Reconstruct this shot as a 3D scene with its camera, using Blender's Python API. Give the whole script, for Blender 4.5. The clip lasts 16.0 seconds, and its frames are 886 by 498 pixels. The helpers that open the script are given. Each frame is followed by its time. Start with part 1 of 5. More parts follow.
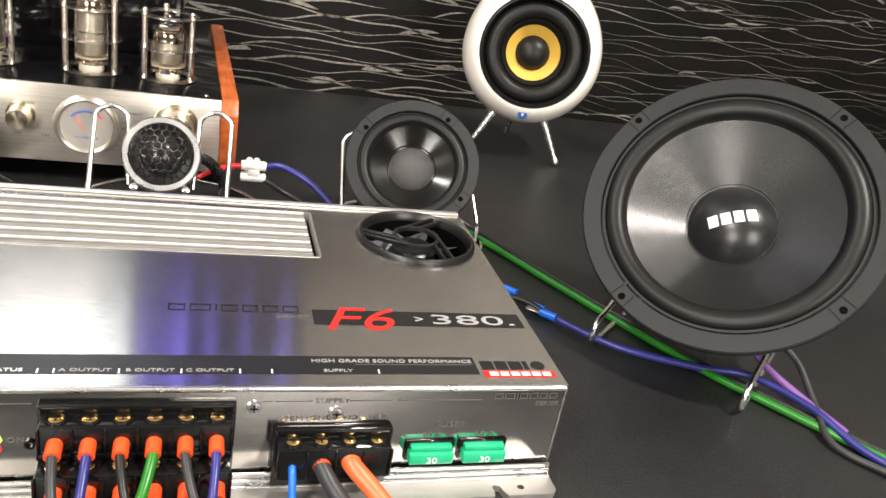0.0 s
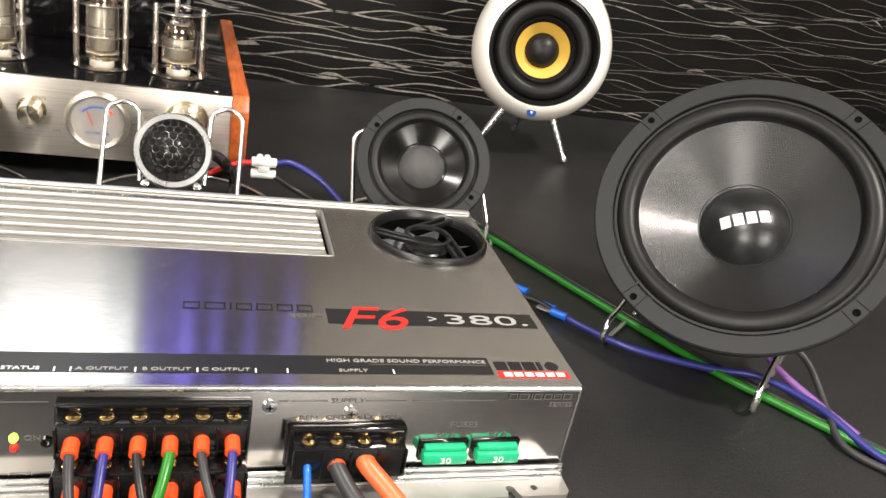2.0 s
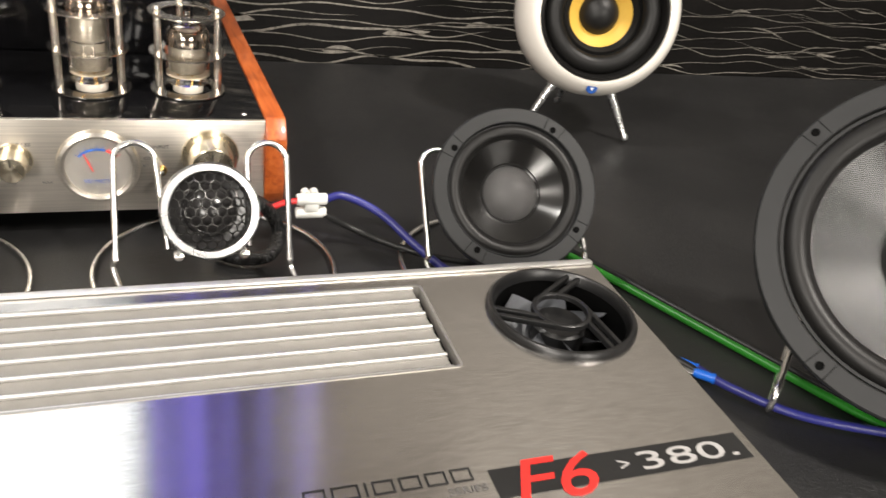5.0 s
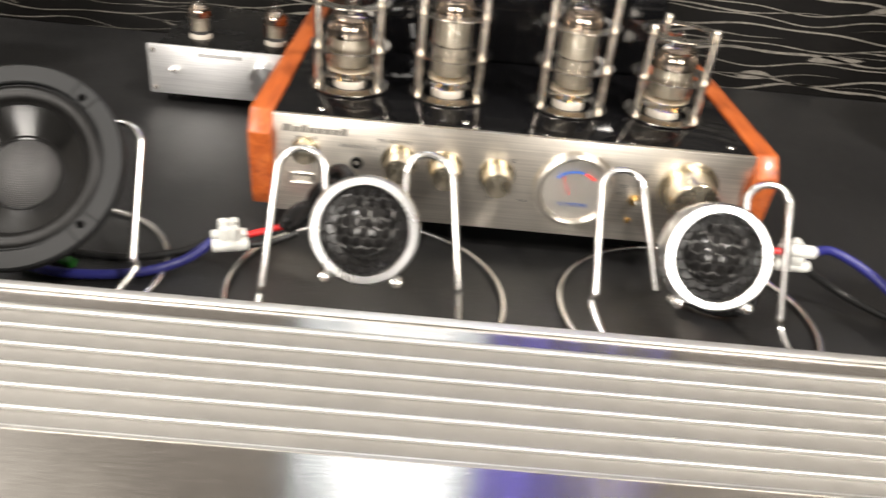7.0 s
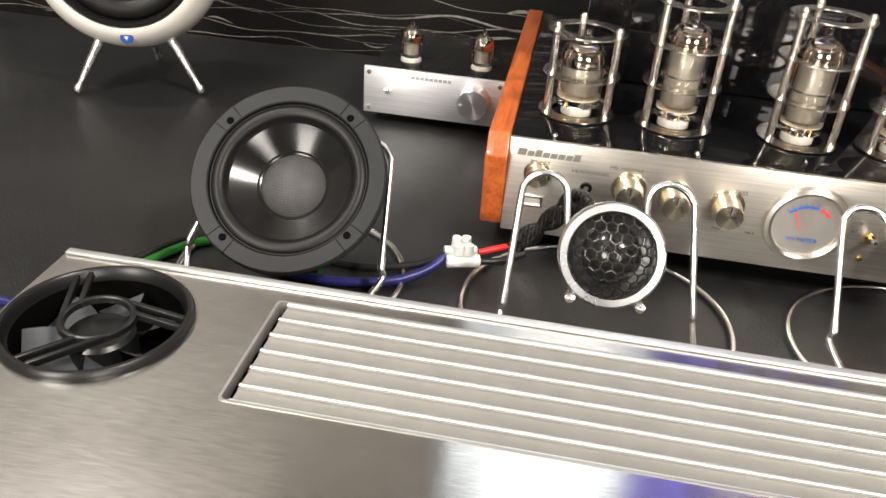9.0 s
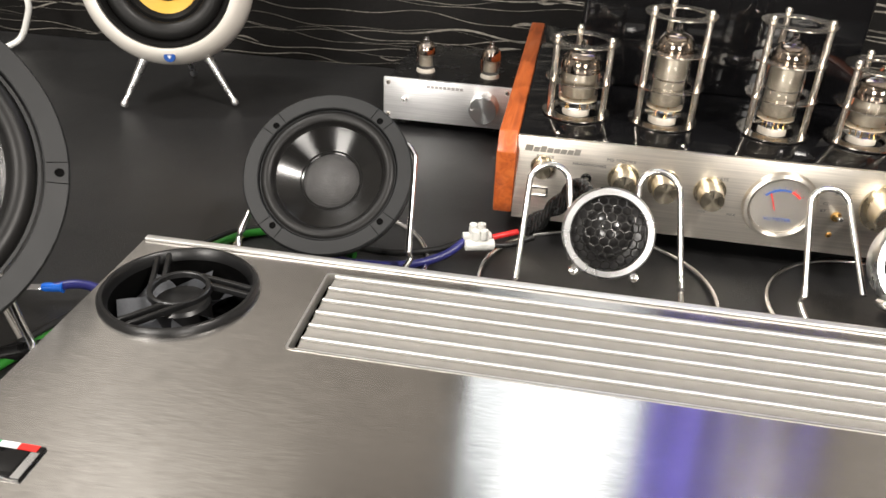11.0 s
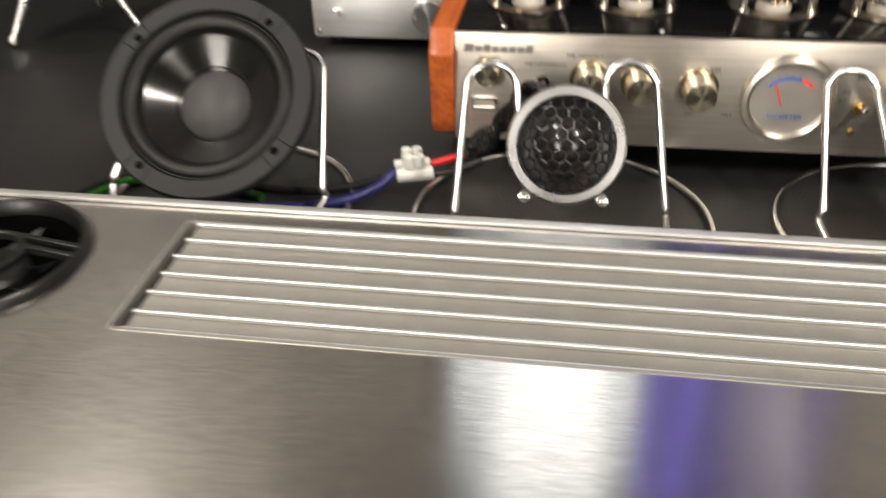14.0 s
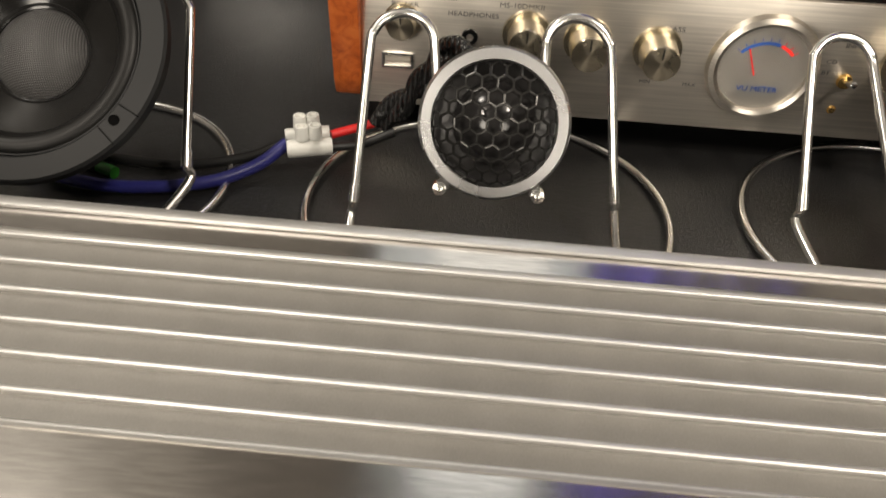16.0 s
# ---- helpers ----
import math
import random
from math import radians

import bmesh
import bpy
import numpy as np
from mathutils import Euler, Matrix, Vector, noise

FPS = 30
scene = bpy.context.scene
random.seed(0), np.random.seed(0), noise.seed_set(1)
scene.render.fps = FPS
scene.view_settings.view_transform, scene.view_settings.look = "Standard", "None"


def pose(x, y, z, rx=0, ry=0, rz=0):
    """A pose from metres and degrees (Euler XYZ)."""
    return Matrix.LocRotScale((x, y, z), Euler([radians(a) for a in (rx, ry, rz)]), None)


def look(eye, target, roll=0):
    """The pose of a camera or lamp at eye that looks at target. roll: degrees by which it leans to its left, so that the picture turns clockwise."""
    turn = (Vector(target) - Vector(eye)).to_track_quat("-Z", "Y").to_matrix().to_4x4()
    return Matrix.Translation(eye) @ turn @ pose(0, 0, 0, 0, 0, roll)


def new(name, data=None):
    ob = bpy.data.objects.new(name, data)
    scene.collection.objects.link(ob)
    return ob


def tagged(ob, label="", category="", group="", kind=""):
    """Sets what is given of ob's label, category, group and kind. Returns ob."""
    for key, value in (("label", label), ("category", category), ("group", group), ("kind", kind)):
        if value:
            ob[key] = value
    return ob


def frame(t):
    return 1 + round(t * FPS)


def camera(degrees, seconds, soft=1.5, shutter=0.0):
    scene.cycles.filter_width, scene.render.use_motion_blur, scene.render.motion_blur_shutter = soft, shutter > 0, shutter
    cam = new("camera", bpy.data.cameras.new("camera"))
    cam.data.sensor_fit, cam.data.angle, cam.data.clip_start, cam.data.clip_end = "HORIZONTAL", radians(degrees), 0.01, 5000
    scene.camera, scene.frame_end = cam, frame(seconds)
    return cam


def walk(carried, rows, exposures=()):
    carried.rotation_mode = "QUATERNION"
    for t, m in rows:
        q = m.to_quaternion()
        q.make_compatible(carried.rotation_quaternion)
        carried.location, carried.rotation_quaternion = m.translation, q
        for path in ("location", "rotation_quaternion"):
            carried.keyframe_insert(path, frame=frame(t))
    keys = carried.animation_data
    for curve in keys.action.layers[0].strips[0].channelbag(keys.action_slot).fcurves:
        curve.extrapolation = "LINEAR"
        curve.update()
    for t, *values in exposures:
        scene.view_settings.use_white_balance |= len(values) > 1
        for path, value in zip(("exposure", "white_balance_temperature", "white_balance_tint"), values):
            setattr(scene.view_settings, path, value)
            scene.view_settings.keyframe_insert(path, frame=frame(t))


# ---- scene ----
cam = camera(58.0, 16.0, shutter=0.6)
PATH = [
    (0, (-0.002, 0.074, 0.259), (0.592, 1.799, -0.561), 10.9),
    (0.5, (-0.003, 0.074, 0.259), (0.586, 1.799, -0.565), 10.9),
    (1, (-0.003, 0.075, 0.26), (0.584, 1.798, -0.567), 11.1),
    (1.5, (-0.006, 0.076, 0.26), (0.585, 1.797, -0.569), 11.3),
    (2, (-0.008, 0.077, 0.26), (0.582, 1.797, -0.572), 11.3),
    (2.5, (-0.019, 0.101, 0.267), (0.584, 1.815, -0.568), 11.2),
    (3, (-0.042, 0.164, 0.272), (0.695, 1.829, -0.555), 8.5),
    (3.2, (-0.05, 0.186, 0.268), (0.737, 1.818, -0.577), 8.3),
    (5.3, (-0.059, 0.249, 0.27), (0.575, 1.86, -0.733), 8.7),
    (5.5, (-0.071, 0.263, 0.263), (0.522, 1.886, -0.744), 8.4),
    (6, (-0.098, 0.283, 0.255), (0.322, 1.946, -0.774), 7.8),
    (6.5, (-0.13, 0.296, 0.247), (0.1, 1.998, -0.778), 6.8),
    (7, (-0.168, 0.298, 0.249), (-0.115, 2.004, -0.793), 6.1),
    (7.5, (-0.204, 0.293, 0.25), (-0.306, 1.994, -0.797), 5.6),
    (8, (-0.225, 0.288, 0.253), (-0.44, 1.982, -0.788), 4.7),
    (8.5, (-0.23, 0.286, 0.254), (-0.455, 1.987, -0.774), 5.0),
    (9, (-0.233, 0.28, 0.253), (-0.459, 1.982, -0.772), 4.5),
    (9.2, (-0.233, 0.275, 0.254), (-0.456, 1.975, -0.776), 4.7),
    (11.3, (-0.229, 0.205, 0.275), (-0.493, 1.923, -0.713), 2.4),
    (11.5, (-0.227, 0.198, 0.277), (-0.501, 1.921, -0.701), 2.2),
    (12, (-0.228, 0.19, 0.276), (-0.505, 1.926, -0.678), 2.2),
    (12.5, (-0.229, 0.182, 0.279), (-0.517, 1.923, -0.663), 2.6),
    (13, (-0.23, 0.189, 0.277), (-0.529, 1.936, -0.649), 2.5),
    (13.5, (-0.222, 0.227, 0.256), (-0.527, 1.966, -0.685), 1.2),
    (14, (-0.201, 0.305, 0.215), (-0.459, 1.943, -0.904), -1.3),
    (14.5, (-0.194, 0.364, 0.188), (-0.356, 1.972, -0.991), 0.4),
    (15, (-0.198, 0.377, 0.182), (-0.313, 1.929, -1.074), 1.4),
    (15.5, (-0.196, 0.376, 0.187), (-0.304, 1.927, -1.072), 2.4),
    (16, (-0.197, 0.382, 0.191), (-0.288, 1.95, -1.047), 2.9),
]
EXPOSURES = [(0, 0.12, 6500, 10), (3.0, 0.10, 6500, 10), (7.0, 0.02, 6500, 10), (10.0, 0.02, 6400, 10), (12.0, -0.12, 6400, 10), (13.0, -0.15, 6450, 10), (14.0, -0.54, 6700, 10), (15.0, -0.92, 6900, 10), (16.0, -0.94, 7000, 10)]
walk(cam, [(t, look(eye, target, roll)) for t, eye, target, roll in PATH], EXPOSURES)

# ---- world and light ----
world = bpy.data.worlds.new("world")
scene.world = world
world.use_nodes = True
world.node_tree.nodes["Background"].inputs[0].default_value = (0.9, 0.93, 1.0, 1)
world.node_tree.nodes["Background"].inputs[1].default_value = 0.006


def area_lamp(name, eye, target, size_x, size_y, watts, colour):
    lamp = bpy.data.lights.new(name, "AREA")
    lamp.shape, lamp.size, lamp.size_y, lamp.energy, lamp.color = "RECTANGLE", size_x, size_y, watts, colour
    ob = new(name, lamp)
    ob.matrix_world = look(eye, target)
    return tagged(ob, "out-of-view lamp giving soft warm white light over table and wall", "lamp")


area_lamp("overhead_lamp", (-1.35, -0.85, 1.90), (-0.3, 0.6, 0), 0.24, 0.24, 38, (1, 0.93, 0.85))
area_lamp("overhead_lamp", (1.00, -0.25, 1.90), (0.1, 0.45, 0), 0.24, 0.24, 54, (1, 0.93, 0.85))
# added lamp: brightens the unseen left wall that the steel plate mirrors
area_lamp("overhead_lamp", (-1.30, 0.60, 1.92), (-1.25, 1.00, 0.60), 0.25, 0.25, 24, (1, 0.96, 0.90))
area_lamp("softbox_lamp", (-1.05, -1.30, 0.75), (-0.2, 0.6, 0.05), 0.60, 0.60, 28, (1, 0.94, 0.86))
area_lamp("softbox_lamp", (0.65, -1.30, 0.75), (0.0, 0.6, 0.05), 0.60, 0.60, 20, (1, 0.94, 0.86))


# ---- materials ----
def base(name):
    m = bpy.data.materials.new(name)
    m.use_nodes = True
    t = m.node_tree
    return m, t, t.nodes["Principled BSDF"]


def coords(t, scale=(1, 1, 1), kind="Object"):
    c, mp = t.nodes.new("ShaderNodeTexCoord"), t.nodes.new("ShaderNodeMapping")
    mp.inputs["Scale"].default_value = scale
    t.links.new(c.outputs[kind], mp.inputs["Vector"])
    return mp.outputs["Vector"]


def noise_tex(t, vec, scale, detail=4.0, rough=0.5):
    n = t.nodes.new("ShaderNodeTexNoise")
    n.inputs["Scale"].default_value, n.inputs["Detail"].default_value, n.inputs["Roughness"].default_value = scale, detail, rough
    t.links.new(vec, n.inputs["Vector"])
    return n.outputs["Fac"]


def ramp(t, fac, stops):
    r = t.nodes.new("ShaderNodeValToRGB")
    while len(r.color_ramp.elements) < len(stops):
        r.color_ramp.elements.new(0.5)
    for e, (p, c) in zip(r.color_ramp.elements, stops):
        e.position, e.color = p, (*c, 1)
    t.links.new(fac, r.inputs["Fac"])
    return r.outputs["Color"]


def bumped(t, p, height, strength, distance):
    b = t.nodes.new("ShaderNodeBump")
    b.inputs["Strength"].default_value, b.inputs["Distance"].default_value = strength, distance
    t.links.new(height, b.inputs["Height"])
    t.links.new(b.outputs["Normal"], p.inputs["Normal"])


def plain(name, colour, rough=0.5, metal=0.0, vary=0.12, grain=900.0, bump=0.15, depth=0.0002, stretch=(1, 1, 1), coat=0.0):
    """A surface with a slow stain and a fine grain in colour, roughness and relief."""
    m, t, p = base(name)
    v = coords(t, stretch)
    slow, fine = noise_tex(t, v, grain / 22), noise_tex(t, v, grain)
    mix = t.nodes.new("ShaderNodeMath")
    mix.operation = "ADD"
    t.links.new(slow, mix.inputs[0]), t.links.new(fine, mix.inputs[1])
    half = t.nodes.new("ShaderNodeMath")
    half.operation, half.inputs[1].default_value = "MULTIPLY", 0.5
    t.links.new(mix.outputs[0], half.inputs[0])
    lo, hi = [tuple(min(1, c * k) for c in colour) for k in (1 - vary, 1 + vary)]
    t.links.new(ramp(t, half.outputs[0], [(0.3, lo), (0.7, hi)]), p.inputs["Base Color"])
    r = t.nodes.new("ShaderNodeMapRange")
    r.inputs["To Min"].default_value, r.inputs["To Max"].default_value = max(0.02, rough - 0.06), min(1, rough + 0.06)
    t.links.new(slow, r.inputs["Value"]), t.links.new(r.outputs["Result"], p.inputs["Roughness"])
    p.inputs["Metallic"].default_value = metal
    p.inputs["Coat Weight"].default_value = coat
    if bump:
        bumped(t, p, fine, bump, depth)
    return m


def brushed(name, colour, rough, aniso, along=(14, 900, 900), vary=0.06, bump=0.06):
    """Metal brushed along local x; the highlights spread across the brushing."""
    m, t, p = base(name)
    v = coords(t, along)
    f = noise_tex(t, v, 3.0, 3.0)
    s = noise_tex(t, coords(t, (1, 1, 1)), 14.0, 3.0)
    lo, hi = [tuple(min(1, c * k) for c in colour) for k in (1 - vary, 1 + vary)]
    t.links.new(ramp(t, f, [(0.3, lo), (0.7, hi)]), p.inputs["Base Color"])
    r = t.nodes.new("ShaderNodeMapRange")
    r.inputs["To Min"].default_value, r.inputs["To Max"].default_value = rough - 0.04, rough + 0.05
    t.links.new(s, r.inputs["Value"]), t.links.new(r.outputs["Result"], p.inputs["Roughness"])
    p.inputs["Metallic"].default_value, p.inputs["Anisotropic"].default_value = 1.0, aniso
    tan = t.nodes.new("ShaderNodeTangent")
    tan.direction_type, tan.uv_map = "UV_MAP", "brush"
    t.links.new(tan.outputs["Tangent"], p.inputs["Tangent"])
    bumped(t, p, f, bump, 0.0001)
    return m


def leather():
    m, t, p = base("black_leatherette")
    v = coords(t)
    vor = t.nodes.new("ShaderNodeTexVoronoi")
    vor.feature, vor.inputs["Scale"].default_value = "DISTANCE_TO_EDGE", 520.0
    warp = t.nodes.new("ShaderNodeTexNoise")
    warp.inputs["Scale"].default_value = 160.0
    t.links.new(v, warp.inputs["Vector"])
    add = t.nodes.new("ShaderNodeVectorMath")
    add.operation = "MULTIPLY_ADD"
    add.inputs[1].default_value = (0.004, 0.004, 0.004)
    t.links.new(warp.outputs["Color"], add.inputs[0]), t.links.new(v, add.inputs[2])
    t.links.new(add.outputs[0], vor.inputs["Vector"])
    slow = noise_tex(t, v, 9.0)
    t.links.new(ramp(t, slow, [(0.3, (0.0092, 0.0092, 0.0095)), (0.7, (0.0170, 0.0168, 0.0169))]), p.inputs["Base Color"])
    r = t.nodes.new("ShaderNodeMapRange")
    r.inputs["To Min"].default_value, r.inputs["To Max"].default_value = 0.32, 0.44
    t.links.new(noise_tex(t, v, 60.0), r.inputs["Value"]), t.links.new(r.outputs["Result"], p.inputs["Roughness"])
    clampr = t.nodes.new("ShaderNodeMapRange")
    clampr.inputs["From Max"].default_value = 0.12
    t.links.new(vor.outputs["Distance"], clampr.inputs["Value"])
    bumped(t, p, clampr.outputs["Result"], 0.35, 0.00032)
    return m


def wood():
    m, t, p = base("reddish_wood")
    v = coords(t, (1, 0.12, 1))
    w = t.nodes.new("ShaderNodeTexNoise")
    w.inputs["Scale"].default_value, w.inputs["Detail"].default_value, w.inputs["Distortion"].default_value = 150.0, 6.0, 1.5
    t.links.new(v, w.inputs["Vector"])
    t.links.new(ramp(t, w.outputs["Fac"], [(0.25, (0.24, 0.045, 0.010)), (0.5, (0.44, 0.095, 0.018)), (0.75, (0.56, 0.15, 0.035))]), p.inputs["Base Color"])
    p.inputs["Roughness"].default_value, p.inputs["Coat Weight"].default_value = 0.38, 0.25
    bumped(t, p, w.outputs["Fac"], 0.1, 0.0003)
    return m


def weave(name, colour, rough, scale, depth):
    """A cone of woven fibre: fine checker of two thread directions."""
    m, t, p = base(name)
    v = coords(t)
    ws = []
    for axis in ("X", "Y"):
        w = t.nodes.new("ShaderNodeTexWave")
        w.bands_direction, w.inputs["Scale"].default_value = axis, scale
        t.links.new(v, w.inputs["Vector"])
        ws.append(w.outputs["Fac"])
    mul = t.nodes.new("ShaderNodeMath")
    mul.operation = "MULTIPLY"
    t.links.new(ws[0], mul.inputs[0]), t.links.new(ws[1], mul.inputs[1])
    t.links.new(ramp(t, mul.outputs[0], [(0.0, tuple(c * 0.4 for c in colour)), (1.0, tuple(c * 2.2 for c in colour))]), p.inputs["Base Color"])
    p.inputs["Roughness"].default_value = rough
    bumped(t, p, mul.outputs[0], 0.6, depth)
    return m


def radial(m, amount, turn=0.25):
    """Highlights that spread from the middle to the rim, as on a spun or pressed cone."""
    t = m.node_tree
    p = t.nodes["Principled BSDF"]
    tan = t.nodes.new("ShaderNodeTangent")
    tan.direction_type, tan.axis = "RADIAL", "Z"
    t.links.new(tan.outputs["Tangent"], p.inputs["Tangent"])
    p.inputs["Anisotropic"].default_value, p.inputs["Anisotropic Rotation"].default_value = amount, turn
    return m


def dull(m, level):
    m.node_tree.nodes["Principled BSDF"].inputs["Specular IOR Level"].default_value = level
    return m


def glass(name, colour, rough=0.02):
    m, t, p = base(name)
    p.inputs["Base Color"].default_value = (*colour, 1)
    p.inputs["Transmission Weight"].default_value, p.inputs["Roughness"].default_value, p.inputs["IOR"].default_value = 1.0, rough, 1.20
    p.inputs["Coat Weight"].default_value, p.inputs["Coat Roughness"].default_value = 0.9, 0.03
    return m


def glow(name, colour, strength):
    m, t, p = base(name)
    p.inputs["Base Color"].default_value = (*colour, 1)
    p.inputs["Emission Color"].default_value, p.inputs["Emission Strength"].default_value = (*colour, 1), strength
    return m


LEATHER, WOOD = dull(leather(), 0.66), wood()
STEEL = brushed("brushed_steel", (0.60, 0.575, 0.545), 0.18, 0.86, (40, 430, 430), 0.16, 0.03)
FACE_STEEL = brushed("polished_steel", (0.52, 0.50, 0.48), 0.10, 0.84, (20, 700, 700), 0.06, 0.03)
PANEL = brushed("champagne_panel", (0.70, 0.655, 0.585), 0.34, 0.6, (9, 500, 500), 0.12)
ALU = brushed("brushed_aluminium", (0.90, 0.90, 0.90), 0.42, 0.5, (12, 600, 600), 0.10)
FIN = plain("matt_aluminium", (0.56, 0.545, 0.515), 0.50, 1.0, 0.05, 2500, 0.15, 0.0001)
# paler than the fins: the ridges' overhead highlight is in the colour
PALE_EDGE = plain("pale_edge_metal", (0.90, 0.89, 0.87), 0.46, 1.0, 0.03, 1500, 0.05)
FIN_GREY = plain("blasted_grey", (0.27, 0.258, 0.238), 0.52, 0.5, 0.12, 2200, 0.2, 0.0001)
CHROME = plain("chrome", (0.92, 0.91, 0.89), 0.22, 1.0, 0.02, 300, 0.02)
SATIN = plain("satin_silver", (0.80, 0.80, 0.80), 0.28, 1.0, 0.04, 900, 0.05)
GOLD = plain("gold_screw", (0.85, 0.55, 0.20), 0.22, 1.0, 0.08, 900, 0.05)
BRASS = radial(plain("champagne_knob", (0.84, 0.75, 0.58), 0.27, 1.0, 0.04, 900, 0.02), 0.75)
TURNED = radial(plain("turned_aluminium", (0.84, 0.84, 0.84), 0.30, 1.0, 0.03, 900, 0.02), 0.80)
NICKEL = plain("warm_nickel", (0.78, 0.73, 0.66), 0.22, 1.0, 0.04, 900, 0.03)
BLACK_GLOSS = plain("black_gloss", (0.004, 0.004, 0.0045), 0.05, 0.0, 0.2, 120, 0.0)
BLACK_PLASTIC = dull(plain("black_plastic", (0.007, 0.007, 0.007), 0.26, 0.0, 0.2, 1600, 0.12), 0.30)
# near black, so that capped screw holes and the port carry their inner shade
HOLE = dull(plain("dark_hole", (0.002, 0.002, 0.002), 0.8, 0.0, 0.2, 900, 0.0), 0.05)
GUARD = plain("fan_guard_plastic", (0.008, 0.008, 0.0082), 0.33, 0.0, 0.15, 1600, 0.1)
GRILLE = plain("gloss_black_mesh", (0.045, 0.044, 0.042), 0.26, 0.7, 0.2, 900, 0.0)
BLOCK = plain("terminal_plastic", (0.005, 0.005, 0.005), 0.16, 0.0, 0.2, 900, 0.05)
BASKET = dull(plain("charcoal_frame", (0.0145, 0.0150, 0.0155), 0.50, 0.0, 0.15, 2200, 0.2, 0.0001), 0.28)
RUBBER = dull(plain("black_rubber", (0.009, 0.0087, 0.0084), 0.42, 0.0, 0.12, 1500, 0.08), 0.27)
CONE_W = dull(radial(weave("woven_cone", (0.004, 0.004, 0.004), 0.235, 330.0, 0.00022), 0.72), 0.85)
CONE_M = dull(radial(plain("coated_cone", (0.004, 0.0038, 0.0036), 0.20, 0.0, 0.3, 1500, 0.12, 0.0001), 0.76), 0.62)
for m_cone in (CONE_W, CONE_M):
    m_cone.node_tree.nodes["Principled BSDF"].inputs["Coat Weight"].default_value = 0.08
    m_cone.node_tree.nodes["Principled BSDF"].inputs["Coat Roughness"].default_value = 0.30
CAP_W = plain("glossy_cap", (0.011, 0.011, 0.0115), 0.30, 0.0, 0.2, 3000, 0.3, 0.0001)
CAP_M = weave("mesh_cap", (0.075, 0.073, 0.072), 0.34, 420.0, 0.0005)
DOME = plain("silk_dome", (0.020, 0.019, 0.019), 0.20, 0.0, 0.2, 700, 0.05)
WHITE = plain("white_lacquer", (0.80, 0.76, 0.69), 0.22, 0.0, 0.02, 60, 0.02, coat=0.4)
YELLOW = plain("yellow_cone", (0.62, 0.38, 0.06), 0.5, 0.0, 0.06, 1500, 0.2)
CERAMIC = plain("white_ceramic", (0.46, 0.42, 0.36), 0.4, 0.0, 0.05, 700, 0.05)
PLATE = plain("valve_plate", (0.27, 0.24, 0.19), 0.36, 0.5, 0.15, 500, 0.05)
MICA = plain("mica", (0.55, 0.46, 0.34), 0.35, 0.0, 0.1, 900, 0.0)
GETTER = plain("getter_mirror", (0.55, 0.46, 0.38), 0.08, 1.0, 0.25, 120, 0.0)
GLASS = glass("clear_glass", (0.97, 0.97, 0.97))
NYLON = plain("white_nylon", (0.74, 0.74, 0.70), 0.35, 0.0, 0.05, 700, 0.05)
RED = plain("red_sleeve", (0.85, 0.08, 0.015), 0.4, 0.0, 0.1, 900, 0.1)
RED_WIRE = plain("red_wire", (0.62, 0.02, 0.02), 0.35, 0.0, 0.1, 900, 0.05)
ORANGE = plain("orange_wire", (0.72, 0.13, 0.04), 0.38, 0.0, 0.1, 900, 0.05)
GREEN_WIRE = plain("green_wire", (0.016, 0.165, 0.013), 0.34, 0.0, 0.1, 900, 0.05)
BLUE_WIRE = plain("blue_wire", (0.022, 0.024, 0.16), 0.36, 0.0, 0.15, 900, 0.05)
BRIGHT_BLUE = plain("bright_blue_plastic", (0.01, 0.13, 0.62), 0.3, 0.0, 0.1, 900, 0.05)
PURPLE = plain("purple_wire", (0.16, 0.06, 0.24), 0.4, 0.0, 0.15, 900, 0.05)
BLACK_WIRE = dull(plain("black_wire", (0.014, 0.014, 0.014), 0.36, 0.0, 0.2, 900, 0.05), 0.35)
GREY_WIRE = dull(plain("grey_wire", (0.035, 0.035, 0.037), 0.42, 0.0, 0.15, 900, 0.05), 0.35)
BRAID = weave("braided_sleeve", (0.016, 0.016, 0.016), 0.24, 150.0, 0.0022)
FUSE = plain("green_fuse", (0.02, 0.42, 0.20), 0.26, 0.0, 0.08, 900, 0.05)
INK = plain("black_ink", (0.012, 0.012, 0.012), 0.35, 0.0, 0.2, 600, 0.0)
INK_GREY = plain("grey_ink", (0.10, 0.095, 0.09), 0.45, 0.0, 0.1, 600, 0.0)
INK_SOFT = plain("soft_grey_ink", (0.26, 0.245, 0.22), 0.45, 0.3, 0.1, 600, 0.0)
INK_MID = plain("pale_grey_ink", (0.34, 0.33, 0.32), 0.45, 0.0, 0.1, 600, 0.0)
INK_WHITE = plain("white_ink", (0.74, 0.74, 0.74), 0.45, 0.0, 0.05, 600, 0.0)
INK_RED = plain("red_ink", (0.70, 0.025, 0.02), 0.35, 0.0, 0.05, 600, 0.0)
INK_BLUE = plain("blue_ink", (0.02, 0.085, 0.34), 0.4, 0.0, 0.05, 600, 0.0)
INK_GREEN = plain("green_ink", (0.02, 0.35, 0.12), 0.4, 0.0, 0.05, 600, 0.0)
DIAL = plain("dial_silver", (0.50, 0.475, 0.43), 0.38, 0.8, 0.04, 600, 0.0)
LAMINATE = dull(plain("dark_laminate", (0.0040, 0.0035, 0.0031), 0.48, 0.0, 0.6, 420, 0.25, 0.0004, stretch=(0.5, 1, 1)), 0.22)
VEIN = plain("pale_vein", (0.19, 0.176, 0.152), 0.50, 0.3, 0.85, 260, 0.1)
